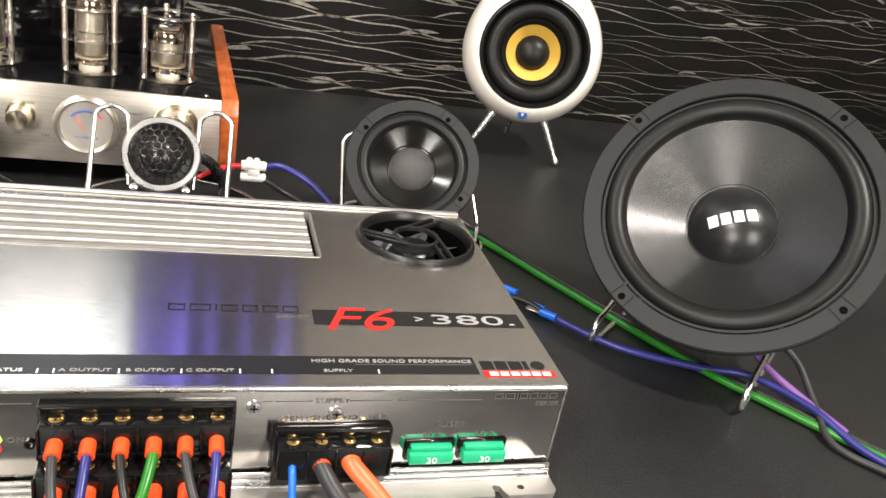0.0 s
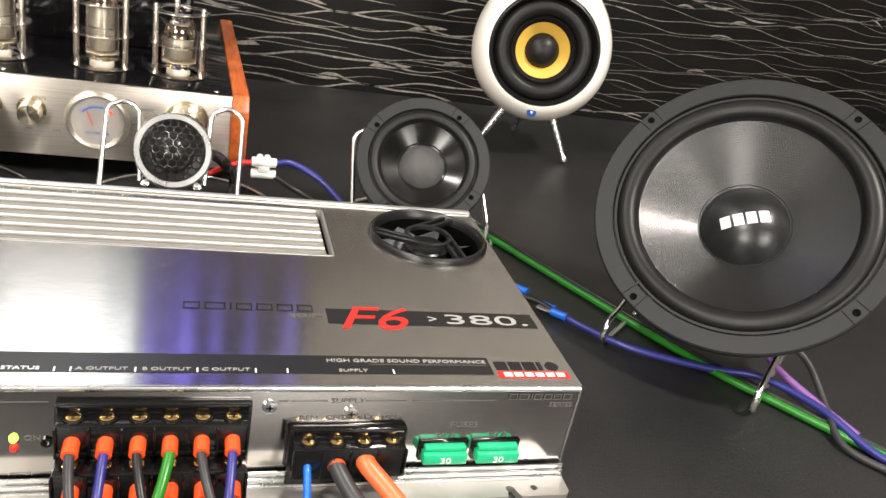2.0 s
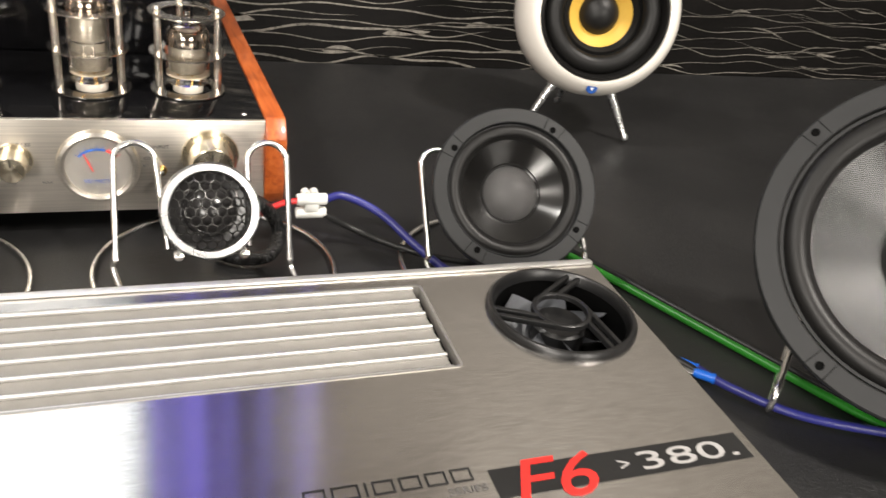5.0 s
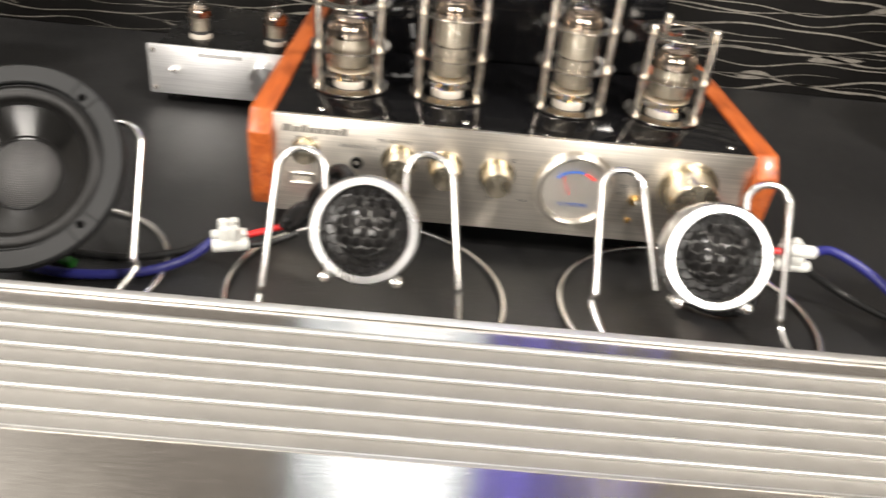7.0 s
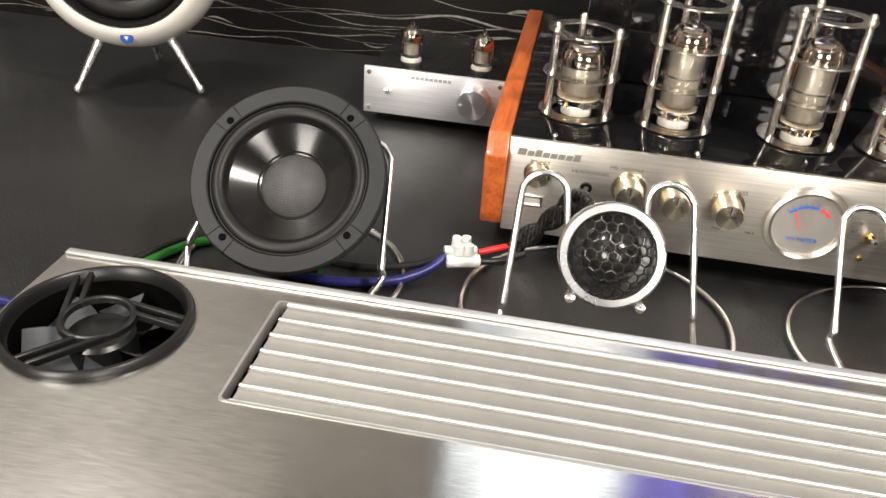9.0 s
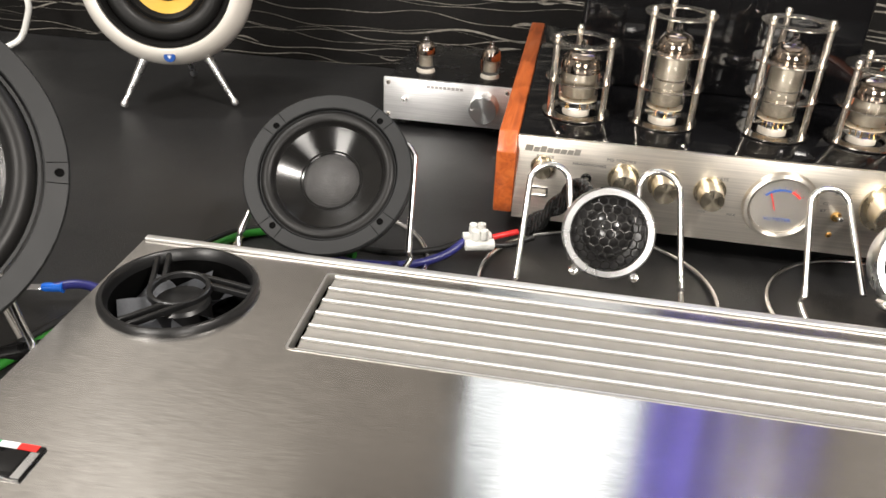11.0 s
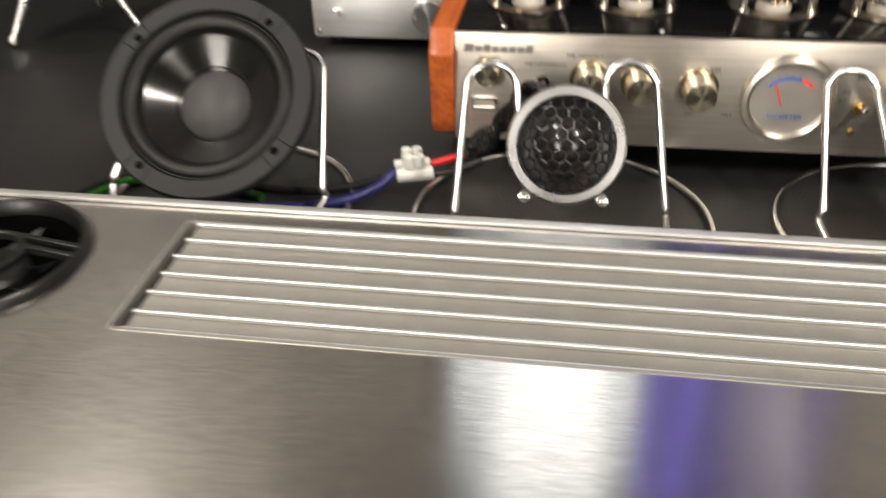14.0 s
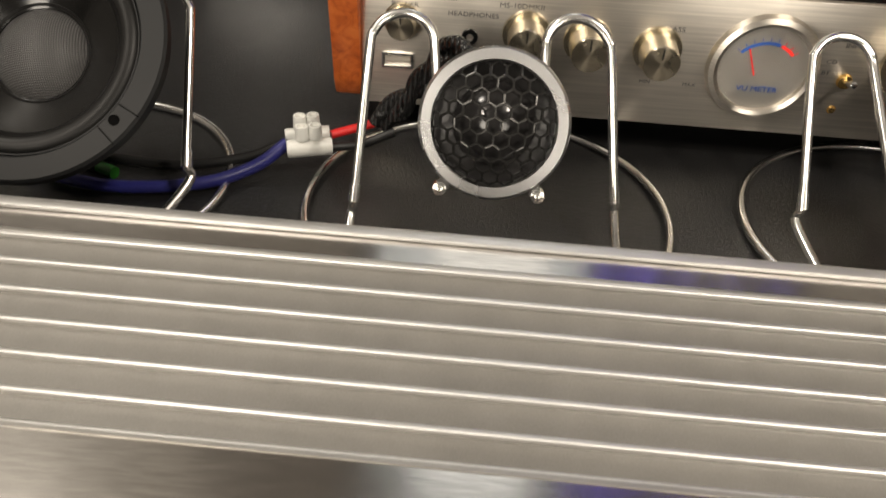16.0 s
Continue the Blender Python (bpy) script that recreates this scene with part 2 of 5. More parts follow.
PAINT = plain("taupe_paint", (0.17, 0.16, 0.147), 0.8, 0.0, 0.04, 60, 0.1)
ADDED_DARK = plain("added_dark_brown", (0.045, 0.038, 0.032), 0.8, 0.0, 0.04, 60, 0.1)
CEIL_PAINT = plain("white_paint", (0.78, 0.77, 0.75), 0.85, 0.0, 0.03, 60, 0.1)
LED_GREEN = glow("green_led", (0.45, 1.0, 0.05), 4.0)
SCREEN_WHITE = glow("white_display", (0.93, 0.97, 1.0), 2.1)
SCREEN_PALE = glow("pale_display", (0.80, 0.90, 1.0), 0.8)
SCREEN_BLUE = glow("violet_display", (0.20, 0.17, 0.95), 0.65)


# ---- mesh helpers ----
def add_uv(bm, axis=None):
    """UVs named brush, U running across the local x direction."""
    uv = bm.loops.layers.uv.new("brush")
    for f in bm.faces:
        for lp in f.loops:
            c = lp.vert.co
            lp[uv].uv = (c.y + c.z, c.x)


def part(name, bm, material, parent=None, label="", m=None, smooth=40):
    bmesh.ops.recalc_face_normals(bm, faces=bm.faces)
    add_uv(bm)
    me = bpy.data.meshes.new(name)
    bm.to_mesh(me)
    bm.free()
    me.materials.append(material)
    if smooth:
        me.shade_smooth()
        me.set_sharp_from_angle(angle=radians(smooth))
    ob = new(name, me)
    if parent is not None:
        ob.parent = parent
    if m is not None:
        ob.matrix_local = m
    if label:
        tagged(ob, label)
    return ob


def thing(name, label, category, m=None, group="", kind=""):
    ob = new(name)
    ob.empty_display_size = 0.02
    if m is not None:
        ob.matrix_world = m
    return tagged(ob, label, category, group, kind)


def box(x0, x1, y0, y1, z0, z1, bevel=0.0, seg=2):
    bm = bmesh.new()
    bmesh.ops.create_cube(bm, size=1)
    for v in bm.verts:
        v.co = Vector(((x0, x1)[v.co.x > 0], (y0, y1)[v.co.y > 0], (z0, z1)[v.co.z > 0]))
    if bevel:
        bmesh.ops.bevel(bm, geom=bm.edges[:], offset=bevel, segments=seg, affect="EDGES", profile=0.5)
    return bm


def lathe(profile, seg=48, bm=None):
    """Turns rows of (radius, z) round local z; radius 0 closes the end."""
    bm = bm or bmesh.new()
    rings = []
    for r, z in profile:
        if r < 1e-7:
            rings.append([bm.verts.new((0, 0, z))])
        else:
            rings.append([bm.verts.new((r * math.cos(2 * math.pi * k / seg), r * math.sin(2 * math.pi * k / seg), z)) for k in range(seg)])
    for a, b in zip(rings, rings[1:]):
        for k in range(seg):
            q = [a[k % len(a)], a[(k + 1) % len(a)], b[(k + 1) % len(b)], b[k % len(b)]]
            u = []
            for v in q:
                if v not in u:
                    u.append(v)
            if len(u) > 2:
                bm.faces.new(u)
    return bm


def smooth_path(pts, steps=8):
    """Catmull-Rom through the points."""
    p = [Vector(q) for q in pts]
    p = [2 * p[0] - p[1]] + p + [2 * p[-1] - p[-2]]
    out = []
    for a, b, c, d in zip(p, p[1:], p[2:], p[3:]):
        for k in range(steps):
            s = k / steps
            out.append(0.5 * (2 * b + (c - a) * s + (2 * a - 5 * b + 4 * c - d) * s * s + (3 * b - a - 3 * c + d) * s ** 3))
    out.append(p[-2])
    return out


def tube(pts, r, seg=10, closed=False, steps=8, bm=None, curve=True):
    bm = bm or bmesh.new()
    if closed:
        line = [Vector(q) for q in pts]
    else:
        line = smooth_path(pts, steps) if curve else [Vector(q) for q in pts]
    n, rings, side = len(line), [], None
    for k, c in enumerate(line):
        a, b = (line[k - 1], line[(k + 1) % n]) if closed else (line[max(k - 1, 0)], line[min(k + 1, n - 1)])
        d = (b - a).normalized()
        if side is None:
            side = d.orthogonal().normalized()
        side = (side - d * side.dot(d)).normalized()
        up = d.cross(side)
        rings.append([bm.verts.new(c + r * (math.cos(2 * math.pi * j / seg) * side + math.sin(2 * math.pi * j / seg) * up)) for j in range(seg)])
    for k in range(n if closed else n - 1):
        a, b = rings[k], rings[(k + 1) % n]
        for j in range(seg):
            bm.faces.new((a[j], a[(j + 1) % seg], b[(j + 1) % seg], b[j]))
    if not closed:
        bm.faces.new(rings[0]), bm.faces.new(rings[-1])
    return bm


def plate(loops, z0, z1):
    """A flat plate whose outline is the first loop and whose holes are the others."""
    bm = bmesh.new()
    edges = []
    for lp in loops:
        vs = [bm.verts.new((x, y, z1)) for x, y in lp]
        edges += [bm.edges.new((a, b)) for a, b in zip(vs, vs[1:] + vs[:1])]
    bmesh.ops.triangle_fill(bm, use_beauty=True, use_dissolve=False, edges=edges)
    r = bmesh.ops.extrude_face_region(bm, geom=bm.faces[:])
    for v in r["geom"]:
        if isinstance(v, bmesh.types.BMVert):
            v.co.z = z0
    return bm


def rounded(x0, x1, y0, y1, r, n=5):
    out = []
    for cx, cy, a in ((x1 - r, y1 - r, 0), (x0 + r, y1 - r, 90), (x0 + r, y0 + r, 180), (x1 - r, y0 + r, 270)):
        out += [(cx + r * math.cos(radians(a + 90 * k / n)), cy + r * math.sin(radians(a + 90 * k / n))) for k in range(n + 1)]
    return out


def lettering(name, words, size, material, parent, m, align="LEFT", wide=1.0, slant=0.0, thick=0.00015):
    cu = bpy.data.curves.new(name, "FONT")
    cu.body, cu.size, cu.align_x, cu.align_y, cu.extrude, cu.shear = words, size, align, "BOTTOM_BASELINE", thick, slant
    cu.resolution_u = 3
    tmp = bpy.data.objects.new(name, cu)
    scene.collection.objects.link(tmp)
    me = bpy.data.meshes.new_from_object(tmp.evaluated_get(bpy.context.evaluated_depsgraph_get()))
    bpy.data.objects.remove(tmp)
    me.name = name
    me.materials.clear()
    me.materials.append(material)
    for v in me.vertices:
        v.co.x *= wide
    ob = new(name, me)
    ob.parent, ob.matrix_local = parent, m
    return ob


def bars(sizes, height, gap, thick=0.0003):
    """Plain bars in a row that stand for a mark that is not lettered."""
    bm, x = bmesh.new(), 0.0
    for w in sizes:
        geom = bmesh.ops.create_cube(bm, size=1)["verts"]
        for v in geom:
            v.co = Vector((x + (v.co.x + 0.5) * w, (v.co.y + 0.5) * height, v.co.z * thick))
        x += w + gap
    return bm


def facing(centre, normal, roll=0.0):
    """A pose whose z looks along normal and whose y is as upright as can be."""
    z = Vector(normal).normalized()
    x = Vector((0, 0, 1)).cross(z).normalized()
    y = z.cross(x)
    m = Matrix((x, y, z)).transposed().to_4x4()
    return Matrix.Translation(centre) @ m @ pose(0, 0, 0, 0, 0, roll)


KNOBS = ((-0.2380, 0.0560, 0.0070, 0.008), (-0.1850, 0.0540, 0.0090, 0.014), (-0.1590, 0.0530, 0.0090, 0.015), (-0.1295, 0.0515, 0.0090, 0.015), (-0.0200, 0.0530, 0.0150, 0.019))

FRONT = pose(0, 0, 0, 90, 0, 0)   # local x to the right, y up, z towards the viewer at -y

# ---- setting ----
part("tabletop", box(-2.2, 2.2, -0.6, 1.06, -0.03, 0.0, 0.004), LEATHER, smooth=0)
tagged(bpy.data.objects["tabletop"], "black leatherette table surface with fine grain", "tabletop", kind="structure")
WALL_Y = 1.06
part("wall_north", box(-2.2, 2.2, WALL_Y, WALL_Y + 0.1, -0.8, 0.40), LAMINATE, smooth=0)
part("wall_north_upper", box(-2.2, 2.2, WALL_Y + 0.004, WALL_Y + 0.1, 0.40, 2.0), PAINT, smooth=0)
# added panel, out of view: darkens what the steel cover mirrors
part("unseen_dark_panel", box(-0.58, 0.40, WALL_Y - 0.002, WALL_Y + 0.003, 0.76, 2.0), ADDED_DARK, smooth=0)
tagged(bpy.data.objects["unseen_dark_panel"], "dark brown panel added out of view to darken reflections in the steel", "wall", kind="structure")
tagged(bpy.data.objects["wall_north_upper"], "plain taupe painted wall above the laminate", "wall", kind="structure")
tagged(bpy.data.objects["wall_north"], "dark brown laminate wall with pale wavy veins and leaves", "wall", kind="structure")
for nm, b, mt, lb in (("wall_south", (-2.3, 2.3, -2.1, -2.0, -0.8, 2.0), PAINT, "plain taupe painted wall"),
                      ("wall_west", (-2.3, -2.2, -2.0, 1.16, -0.8, 2.0), PAINT, "plain taupe painted wall"),
                      ("wall_east", (2.2, 2.3, -2.0, 1.16, -0.8, 2.0), PAINT, "plain taupe painted wall"),
                      ("ceiling", (-2.3, 2.3, -2.1, 1.16, 2.0, 2.1), CEIL_PAINT, "plain white painted ceiling"),
                      ("floor", (-2.2, 2.2, -2.0, 1.06, -0.9, -0.8), PAINT, "plain taupe floor")):
    part(nm, box(*b), mt, smooth=0)
    tagged(bpy.data.objects[nm], lb, nm.split("_")[0], kind="structure")


def veins():
    """Wavy printed stems with thin leaves, lying on the laminate."""
    rnd = random.Random(7)
    bm = bmesh.new()
    y = WALL_Y - 0.0006

    def ribbon(line, widths):
        top = [bm.verts.new((p[0], y, p[1] + w)) for p, w in zip(line, widths)]
        low = [bm.verts.new((p[0], y, p[1] - w)) for p, w in zip(line, widths)]
        for a, b, c, d in zip(low, low[1:], top[1:], top):
            bm.faces.new((a, b, c, d))

    for row in range(36):
        z = 0.006 + row * 0.0105 + rnd.uniform(-0.003, 0.003)
        x = -1.5 + rnd.uniform(0, 0.3)
        while x < 1.5:
            length = rnd.uniform(0.25, 0.75)
            n = int(length / 0.006)
            ph, am, sl = rnd.uniform(0, 6.3), rnd.uniform(0.002, 0.005), rnd.uniform(-0.012, 0.012)
            w0 = rnd.uniform(0.0004, 0.0011)
            line, ws = [], []
            for k in range(n + 1):
                s = k / n
                xx = x + s * length
                line.append((xx, z + am * math.sin(ph + xx * 28) + 0.5 * am * math.sin(2 * ph + xx * 61) + sl * (s - 0.5)))
                ws.append(w0 * min(1, 6 * s, 6 * (1 - s)) * rnd.uniform(0.75, 1.25) + 0.00005)
            # narrower off centre; at the right this draws in the dimmer light there
            thin = 1.0 if -0.25 < x + length / 2 < 0.40 else 0.42
            ribbon(line, [w * thin for w in ws])
            for _ in range(rnd.choice((0, 1, 1, 2, 2))):
                k = rnd.randrange(4, max(5, n - 10))
                cx, cz = line[min(k, n)]
                ll, lw, tilt = rnd.uniform(0.025, 0.055), thin * rnd.uniform(0.0018, 0.0042), rnd.uniform(-0.22, 0.22)
                pts = [(cx + ll * j / 14, cz + tilt * ll * j / 14 + 0.003 * math.sin(3.1 * j / 14 + ph)) for j in range(15)]
                ribbon(pts, [lw * math.sin(math.pi * (j / 14) ** 0.8) ** 0.8 * (1 if j < 14 else 0) + 0.00004 for j in range(15)])
            x += length * rnd.uniform(0.55, 1.0)
    ob = part("printed_vein", bm, VEIN, bpy.data.objects["wall_north"], smooth=0)
    tagged(ob, "pale printed stems and leaves", kind="stuff")


veins()

# a lit display high on the wall, seen only in the metal
disp = thing("wall_display", "lit white and violet display panel on the wall", "display", pose(-0.127, WALL_Y, 0.55))
part("housing", box(-0.20, 0.275, -0.016, -0.001, -0.125, 0.36, 0.003), BLACK_PLASTIC, disp, "dark unlit part of the panel")
part("white_field", box(-0.116, 0.004, -0.019, -0.0165, -0.11, 0.14), SCREEN_WHITE, disp, smooth=0)
part("pale_field", box(-0.178, -0.117, -0.019, -0.0165, -0.11, 0.14), SCREEN_PALE, disp, "dimmer edge of the lit field", smooth=0)
part("pale_field", box(0.005, 0.046, -0.019, -0.0165, -0.11, 0.14), SCREEN_PALE, disp, "dimmer edge of the lit field", smooth=0)
part("pale_field", plate([[(-0.150, 0.141), (0.035, 0.141), (0.005, 0.34), (-0.120, 0.34)]], 0.0165, 0.019), SCREEN_PALE, disp, "dimmer top of the lit field", FRONT, smooth=0)
for x0, x1 in ((0.060, 0.070), (0.086, 0.092), (0.104, 0.120), (0.148, 0.156), (0.196, 0.202), (0.250, 0.258)):
    part("violet_field", box(x0, x1, -0.019, -0.0165, -0.11, 0.30), SCREEN_BLUE, disp, smooth=0)

# ---- car amplifier ----
AX0, AX1, AY0, AY1, AZ = -0.440, 0.1705, 0.3570, 0.558, 0.056
MID = (AX0 + AX1) / 2
FAN_R, FANS = 0.0350, ((MID + 0.265, 0.513), (MID - 0.265, 0.513))
VX0, VX1, VY0, VY1 = -0.336, 0.067, 0.482, 0.545
amp = thing("car_amplifier", "long brushed steel car amplifier with finned vent and two fans", "amplifier")
part("body", box(AX0 + 0.0012, AX1 - 0.0012, AY0 + 0.001, AY1 - 0.001, 0.0, 0.034, 0.0006), STEEL, amp, "brushed steel chassis")
part("side_wall", box(AX0, AX0 + 0.0012, AY0 + 0.0002, AY1, 0.001, AZ - 0.0016), STEEL, amp)
part("side_wall", box(AX1 - 0.0012, AX1, AY0 + 0.0002, AY1, 0.001, AZ - 0.0016), STEEL, amp)
part("front_panel", box(AX0 + 0.0014, AX1 - 0.0014, AY0, AY0 + 0.0012, 0.006, AZ - 0.0018, 0.0003), FACE_STEEL, amp, "brushed steel connector panel")
part("rear_panel", box(AX0 + 0.0014, AX1 - 0.0014, AY1 - 0.0012, AY1, 0.006, AZ - 0.0018), STEEL, amp)
holes = [rounded(VX0, VX1, VY0, VY1, 0.002)] + [[(cx + FAN_R * math.cos(2 * math.pi * k / 40), cy + FAN_R * math.sin(2 * math.pi * k / 40)) for k in range(40)] for cx, cy in FANS]
part("top_plate", plate([rounded(AX0, AX1, AY0, AY1, 0.0012, 3)] + holes, AZ - 0.0016, AZ), STEEL, amp, "brushed steel cover plate", smooth=25)
part("front_edge", tube([(AX0 + 0.001, AY0 + 0.0008, AZ - 0.0014), (AX1 - 0.001, AY0 + 0.0008, AZ - 0.0014)], 0.0015, 12, curve=False), SATIN, amp, "bright folded edge")
part("rear_lip", box(AX0 + 0.0006, AX1 - 0.0006, AY1 - 0.0036, AY1 + 0.0006, AZ + 0.0001, AZ + 0.0016, 0.0006), PALE_EDGE, amp, "bright rear edge strip")
part("vent_frame", plate([rounded(VX0 - 0.0007, VX1 + 0.0007, VY0 - 0.0007, VY1 + 0.0007, 0.0025), rounded(VX0 + 0.0004, VX1 - 0.0004, VY0 + 0.0004, VY1 - 0.0004, 0.0018)], AZ - 0.006, AZ + 0.0003), FIN, amp, "thin bright vent rim")


def fin_mesh(x0, x1, y0, y1):
    """One louvre: a slope that rises from the front to a flat ridge at the back."""
    top = AZ - 0.0016
    prof = [(y1, top - 0.0004), (y1 - 0.0003, top), (y1 - 0.0007, top), (y1 - 0.0016, top - 0.0006), (y0, top - 0.0022), (y0, AZ - 0.013), (y1, AZ - 0.013)]
    bm = bmesh.new()
    cut = [0.0030 * max(0, (z - (AZ - 0.0050)) / 0.0034) for _, z in prof]
    a = [bm.verts.new((x0 + c, y, z)) for (y, z), c in zip(prof, cut)]
    b = [bm.verts.new((x1 - c, y, z)) for (y, z), c in zip(prof, cut)]
    n = len(prof)
    for k in range(n):
        bm.faces.new((a[k], a[(k + 1) % n], b[(k + 1) % n], b[k]))
    bm.faces.new(a), bm.faces.new(b)
    return bm


sink = part("heatsink", box(VX0 + 0.0005, VX1 - 0.0005, VY0 + 0.0005, VY1 - 0.0005, 0.0345, AZ - 0.014), BLACK_PLASTIC, amp, "dark well under the fins")
step = (VY1 - VY0) / 6.0
for k in range(6):
    y1 = VY0 + (k + 1) * step
    part("fin", fin_mesh(VX0 + 0.0012, VX1 - 0.0012, VY0 + k * step, y1), FIN_GREY, sink, smooth=20)
    part("fin_edge", box(VX0 + 0.0037, VX1 - 0.0037, y1 - 0.0017, y1 - 0.0001, AZ - 0.0016, AZ + 0.0002, 0.0005, 3), PALE_EDGE, sink, "fin edge in pale metal that carries its highlight")
part("fin_edge", box(VX0 + 0.0032, VX1 - 0.0032, VY0 + 0.0001, VY0 + 0.0015, AZ - 0.0016, AZ + 0.0002, 0.0005, 3), PALE_EDGE, sink, "fin edge in pale metal that carries its highlight")


def fan(cx, cy, turn):
    m = pose(cx, cy, AZ, 0, 0, turn)
    well = part("fan", lathe([(0, -0.019), (FAN_R - 0.0016, -0.019), (FAN_R - 0.0016, -0.001), (FAN_R - 0.0004, -0.001), (FAN_R - 0.0004, -0.0205), (0, -0.0205)], 48), HOLE, amp, "black cooling fan behind its guard", m)
    part("guard_ring", lathe([(FAN_R - 0.0022, -0.002), (FAN_R - 0.0014, 0.0024), (FAN_R - 0.0004, 0.0036), (FAN_R + 0.0010, 0.0036), (FAN_R + 0.0024, 0.0020), (FAN_R + 0.0025, 0.0), (FAN_R - 0.0022, -0.002)], 64), GUARD, well)
    part("hub_ring", lathe([(0.0122, 0.0004), (0.0125, 0.0026), (0.0132, 0.0031), (0.0142, 0.0031), (0.0149, 0.0026), (0.0152, 0.0004), (0.0122, 0.0004)], 40), GUARD, well)
    part("hub", lathe([(0.0, -0.0045), (0.0122, -0.0045), (0.0138, -0.006), (0.0138, -0.017), (0, -0.017)], 36), GUARD, well)
    for k in range(7):
        bm, a0 = bmesh.new(), 2 * math.pi * k / 7
        rows = []
        for j in range(6):
            r = 0.0138 + (FAN_R - 0.0035 - 0.0138) * j / 5
            for da, z in ((0.0, -0.0065), (0.66, -0.0165)):
                rows.append(bm.verts.new((r * math.cos(a0 + da + 0.05 * j), r * math.sin(a0 + da + 0.05 * j), z)))
        for j in range(5):
            bm.faces.new((rows[2 * j], rows[2 * j + 1], rows[2 * j + 3], rows[2 * j + 2]))
        bmesh.ops.solidify(bm, geom=bm.faces[:], thickness=0.0006)
        part("blade", bm, GREY_PLASTIC, well)
    for k in range(3):
        for off in (-0.0136, -0.0082):
            far = math.sqrt((FAN_R - 0.001) ** 2 - off ** 2)
            part("guard_bar", box(off - 0.0012, off + 0.0012, 0.0 if off < -0.01 else 0.0095, far, -0.0002, 0.0029, 0.0006), GUARD, well, m=pose(0, 0, 0, 0, 0, 120 * k))


GREY_PLASTIC = plain("grey_blade", (0.15, 0.155, 0.17), 0.40, 0.0, 0.15, 900, 0.05)
fan(*FANS[0], -55)
fan(*FANS[1], 20)

# mounting flange with key-hole notch
notch = [(0.1690, 0.3415), (0.1715, 0.344), (0.1715, 0.3560), (AX0, 0.3560), (AX0, 0.3415), (0.1390, 0.3415), (0.1400, 0.3450), (0.1390, 0.3475), (0.1410, 0.3490), (0.1435, 0.3480), (0.1445, 0.3445), (0.1460, 0.3415)]
hole = [(0.1540 + 0.0017 * math.cos(k * math.pi / 8), 0.3470 + 0.0017 * math.sin(k * math.pi / 8)) for k in range(16)]
part("mounting_flange", plate([notch, hole], 0.0005, 0.0042), FIN, amp, "bare aluminium mounting flange with slots")
for k in range(3):
    part("flange_rib", box(AX0, AX1 + 0.0006, 0.3526 + 0.0013 * k, 0.3536 + 0.0013 * k, 0.0042, 0.0058 + 0.0026 * k, 0.0003, 1), SATIN, amp)

# printing on the cover
TOP = AZ + 0.0001


def printed(name, words, x, y, size, material, wide=1.0, slant=0.0, align="LEFT"):
    return lettering(name, words, size, material, amp, pose(x, y, TOP + 0.0002), align, wide, slant)


part("printed_band", box(AX0 + 0.001, -0.2205, 0.3630, 0.3715, TOP, TOP + 0.0001), INK, amp, "black printed legend band", smooth=0)
part("printed_band", box(-0.2200, 0.1285, 0.3665, 0.3805, TOP, TOP + 0.0001), INK, amp, "black printed legend band", smooth=0)
part("printed_band", box(0.0555, 0.1665, 0.4085, 0.4225, TOP, TOP + 0.0001), INK, amp, "black printed model band", smooth=0)
part("printed_band", box(0.1305, 0.1670, 0.3640, 0.3695, TOP, TOP + 0.0001), INK_RED, amp, "red printed maker's band", smooth=0)
for k in range(6):
    part("maker_mark", bars([0.0042], 0.0032, 0, 0.0001), INK_WHITE, amp, "white bar on the red band", pose(0.1335 + 0.0054 * k, 0.3651, TOP + 0.0002), 0)
part("maker_mark", bars([0.0062, 0.0062, 0.0064, 0.0022], 0.0068, 0.0011, 0.0001), INK, amp, "heavy black maker's mark", pose(0.1310, 0.3705, TOP + 0.0001), 0)
part("maker_mark", lathe([(0, 0.0001), (0.0035, 0.0001), (0.0035, 0), (0, 0)], 24), INK, amp, "", pose(0.1605, 0.3739, TOP + 0.0001), 0)
def frames(widths, height, gap, stroke):
    """Thin open frames in a row that stand for a mark that is not lettered."""
    out, x = [], 0.0
    for w in widths:
        if w < 3 * stroke:
            out.append(plate([[(x, 0), (x + w, 0), (x + w, height), (x, height)]], 0, 0.0001))
        else:
            out.append(plate([[(x, 0), (x + w, 0), (x + w, height), (x, height)], [(x + stroke, stroke), (x + w - stroke, stroke), (x + w - stroke, height - stroke), (x + stroke, height - stroke)]], 0, 0.0001))
        x += w + gap
    return out


for bm in frames([0.0078, 0.0098, 0.0008, 0.0078, 0.0078, 0.0078, 0.0078], 0.0062, 0.0020, 0.0007):
    part("series_mark", bm, INK, amp, "fine dark series mark", pose(-0.0125, 0.4190, TOP + 0.0001), 0)
printed("printed_letters", "SERIES", 0.0530, 0.4135, 0.0044, INK_GREY, 1.25, align="RIGHT")
printed("printed_letters", "F6", 0.0590, 0.4045, 0.0295, INK_RED, 1.26, 0.32)
printed("printed_letters", "380.", 0.1150, 0.4108, 0.0130, INK_MID, 2.15)
printed("printed_letters", ">", 0.1070, 0.4118, 0.0095, INK_MID, 1.0)
printed("printed_letters", "HIGH GRADE SOUND PERFORMANCE", 0.1270, 0.3755, 0.0036, INK_MID, 1.25, align="RIGHT")
part("printed_line", box(0.0700, 0.1270, 0.3738, 0.3742, TOP + 0.0001, TOP + 0.0002), INK_GREY, amp, smooth=0)
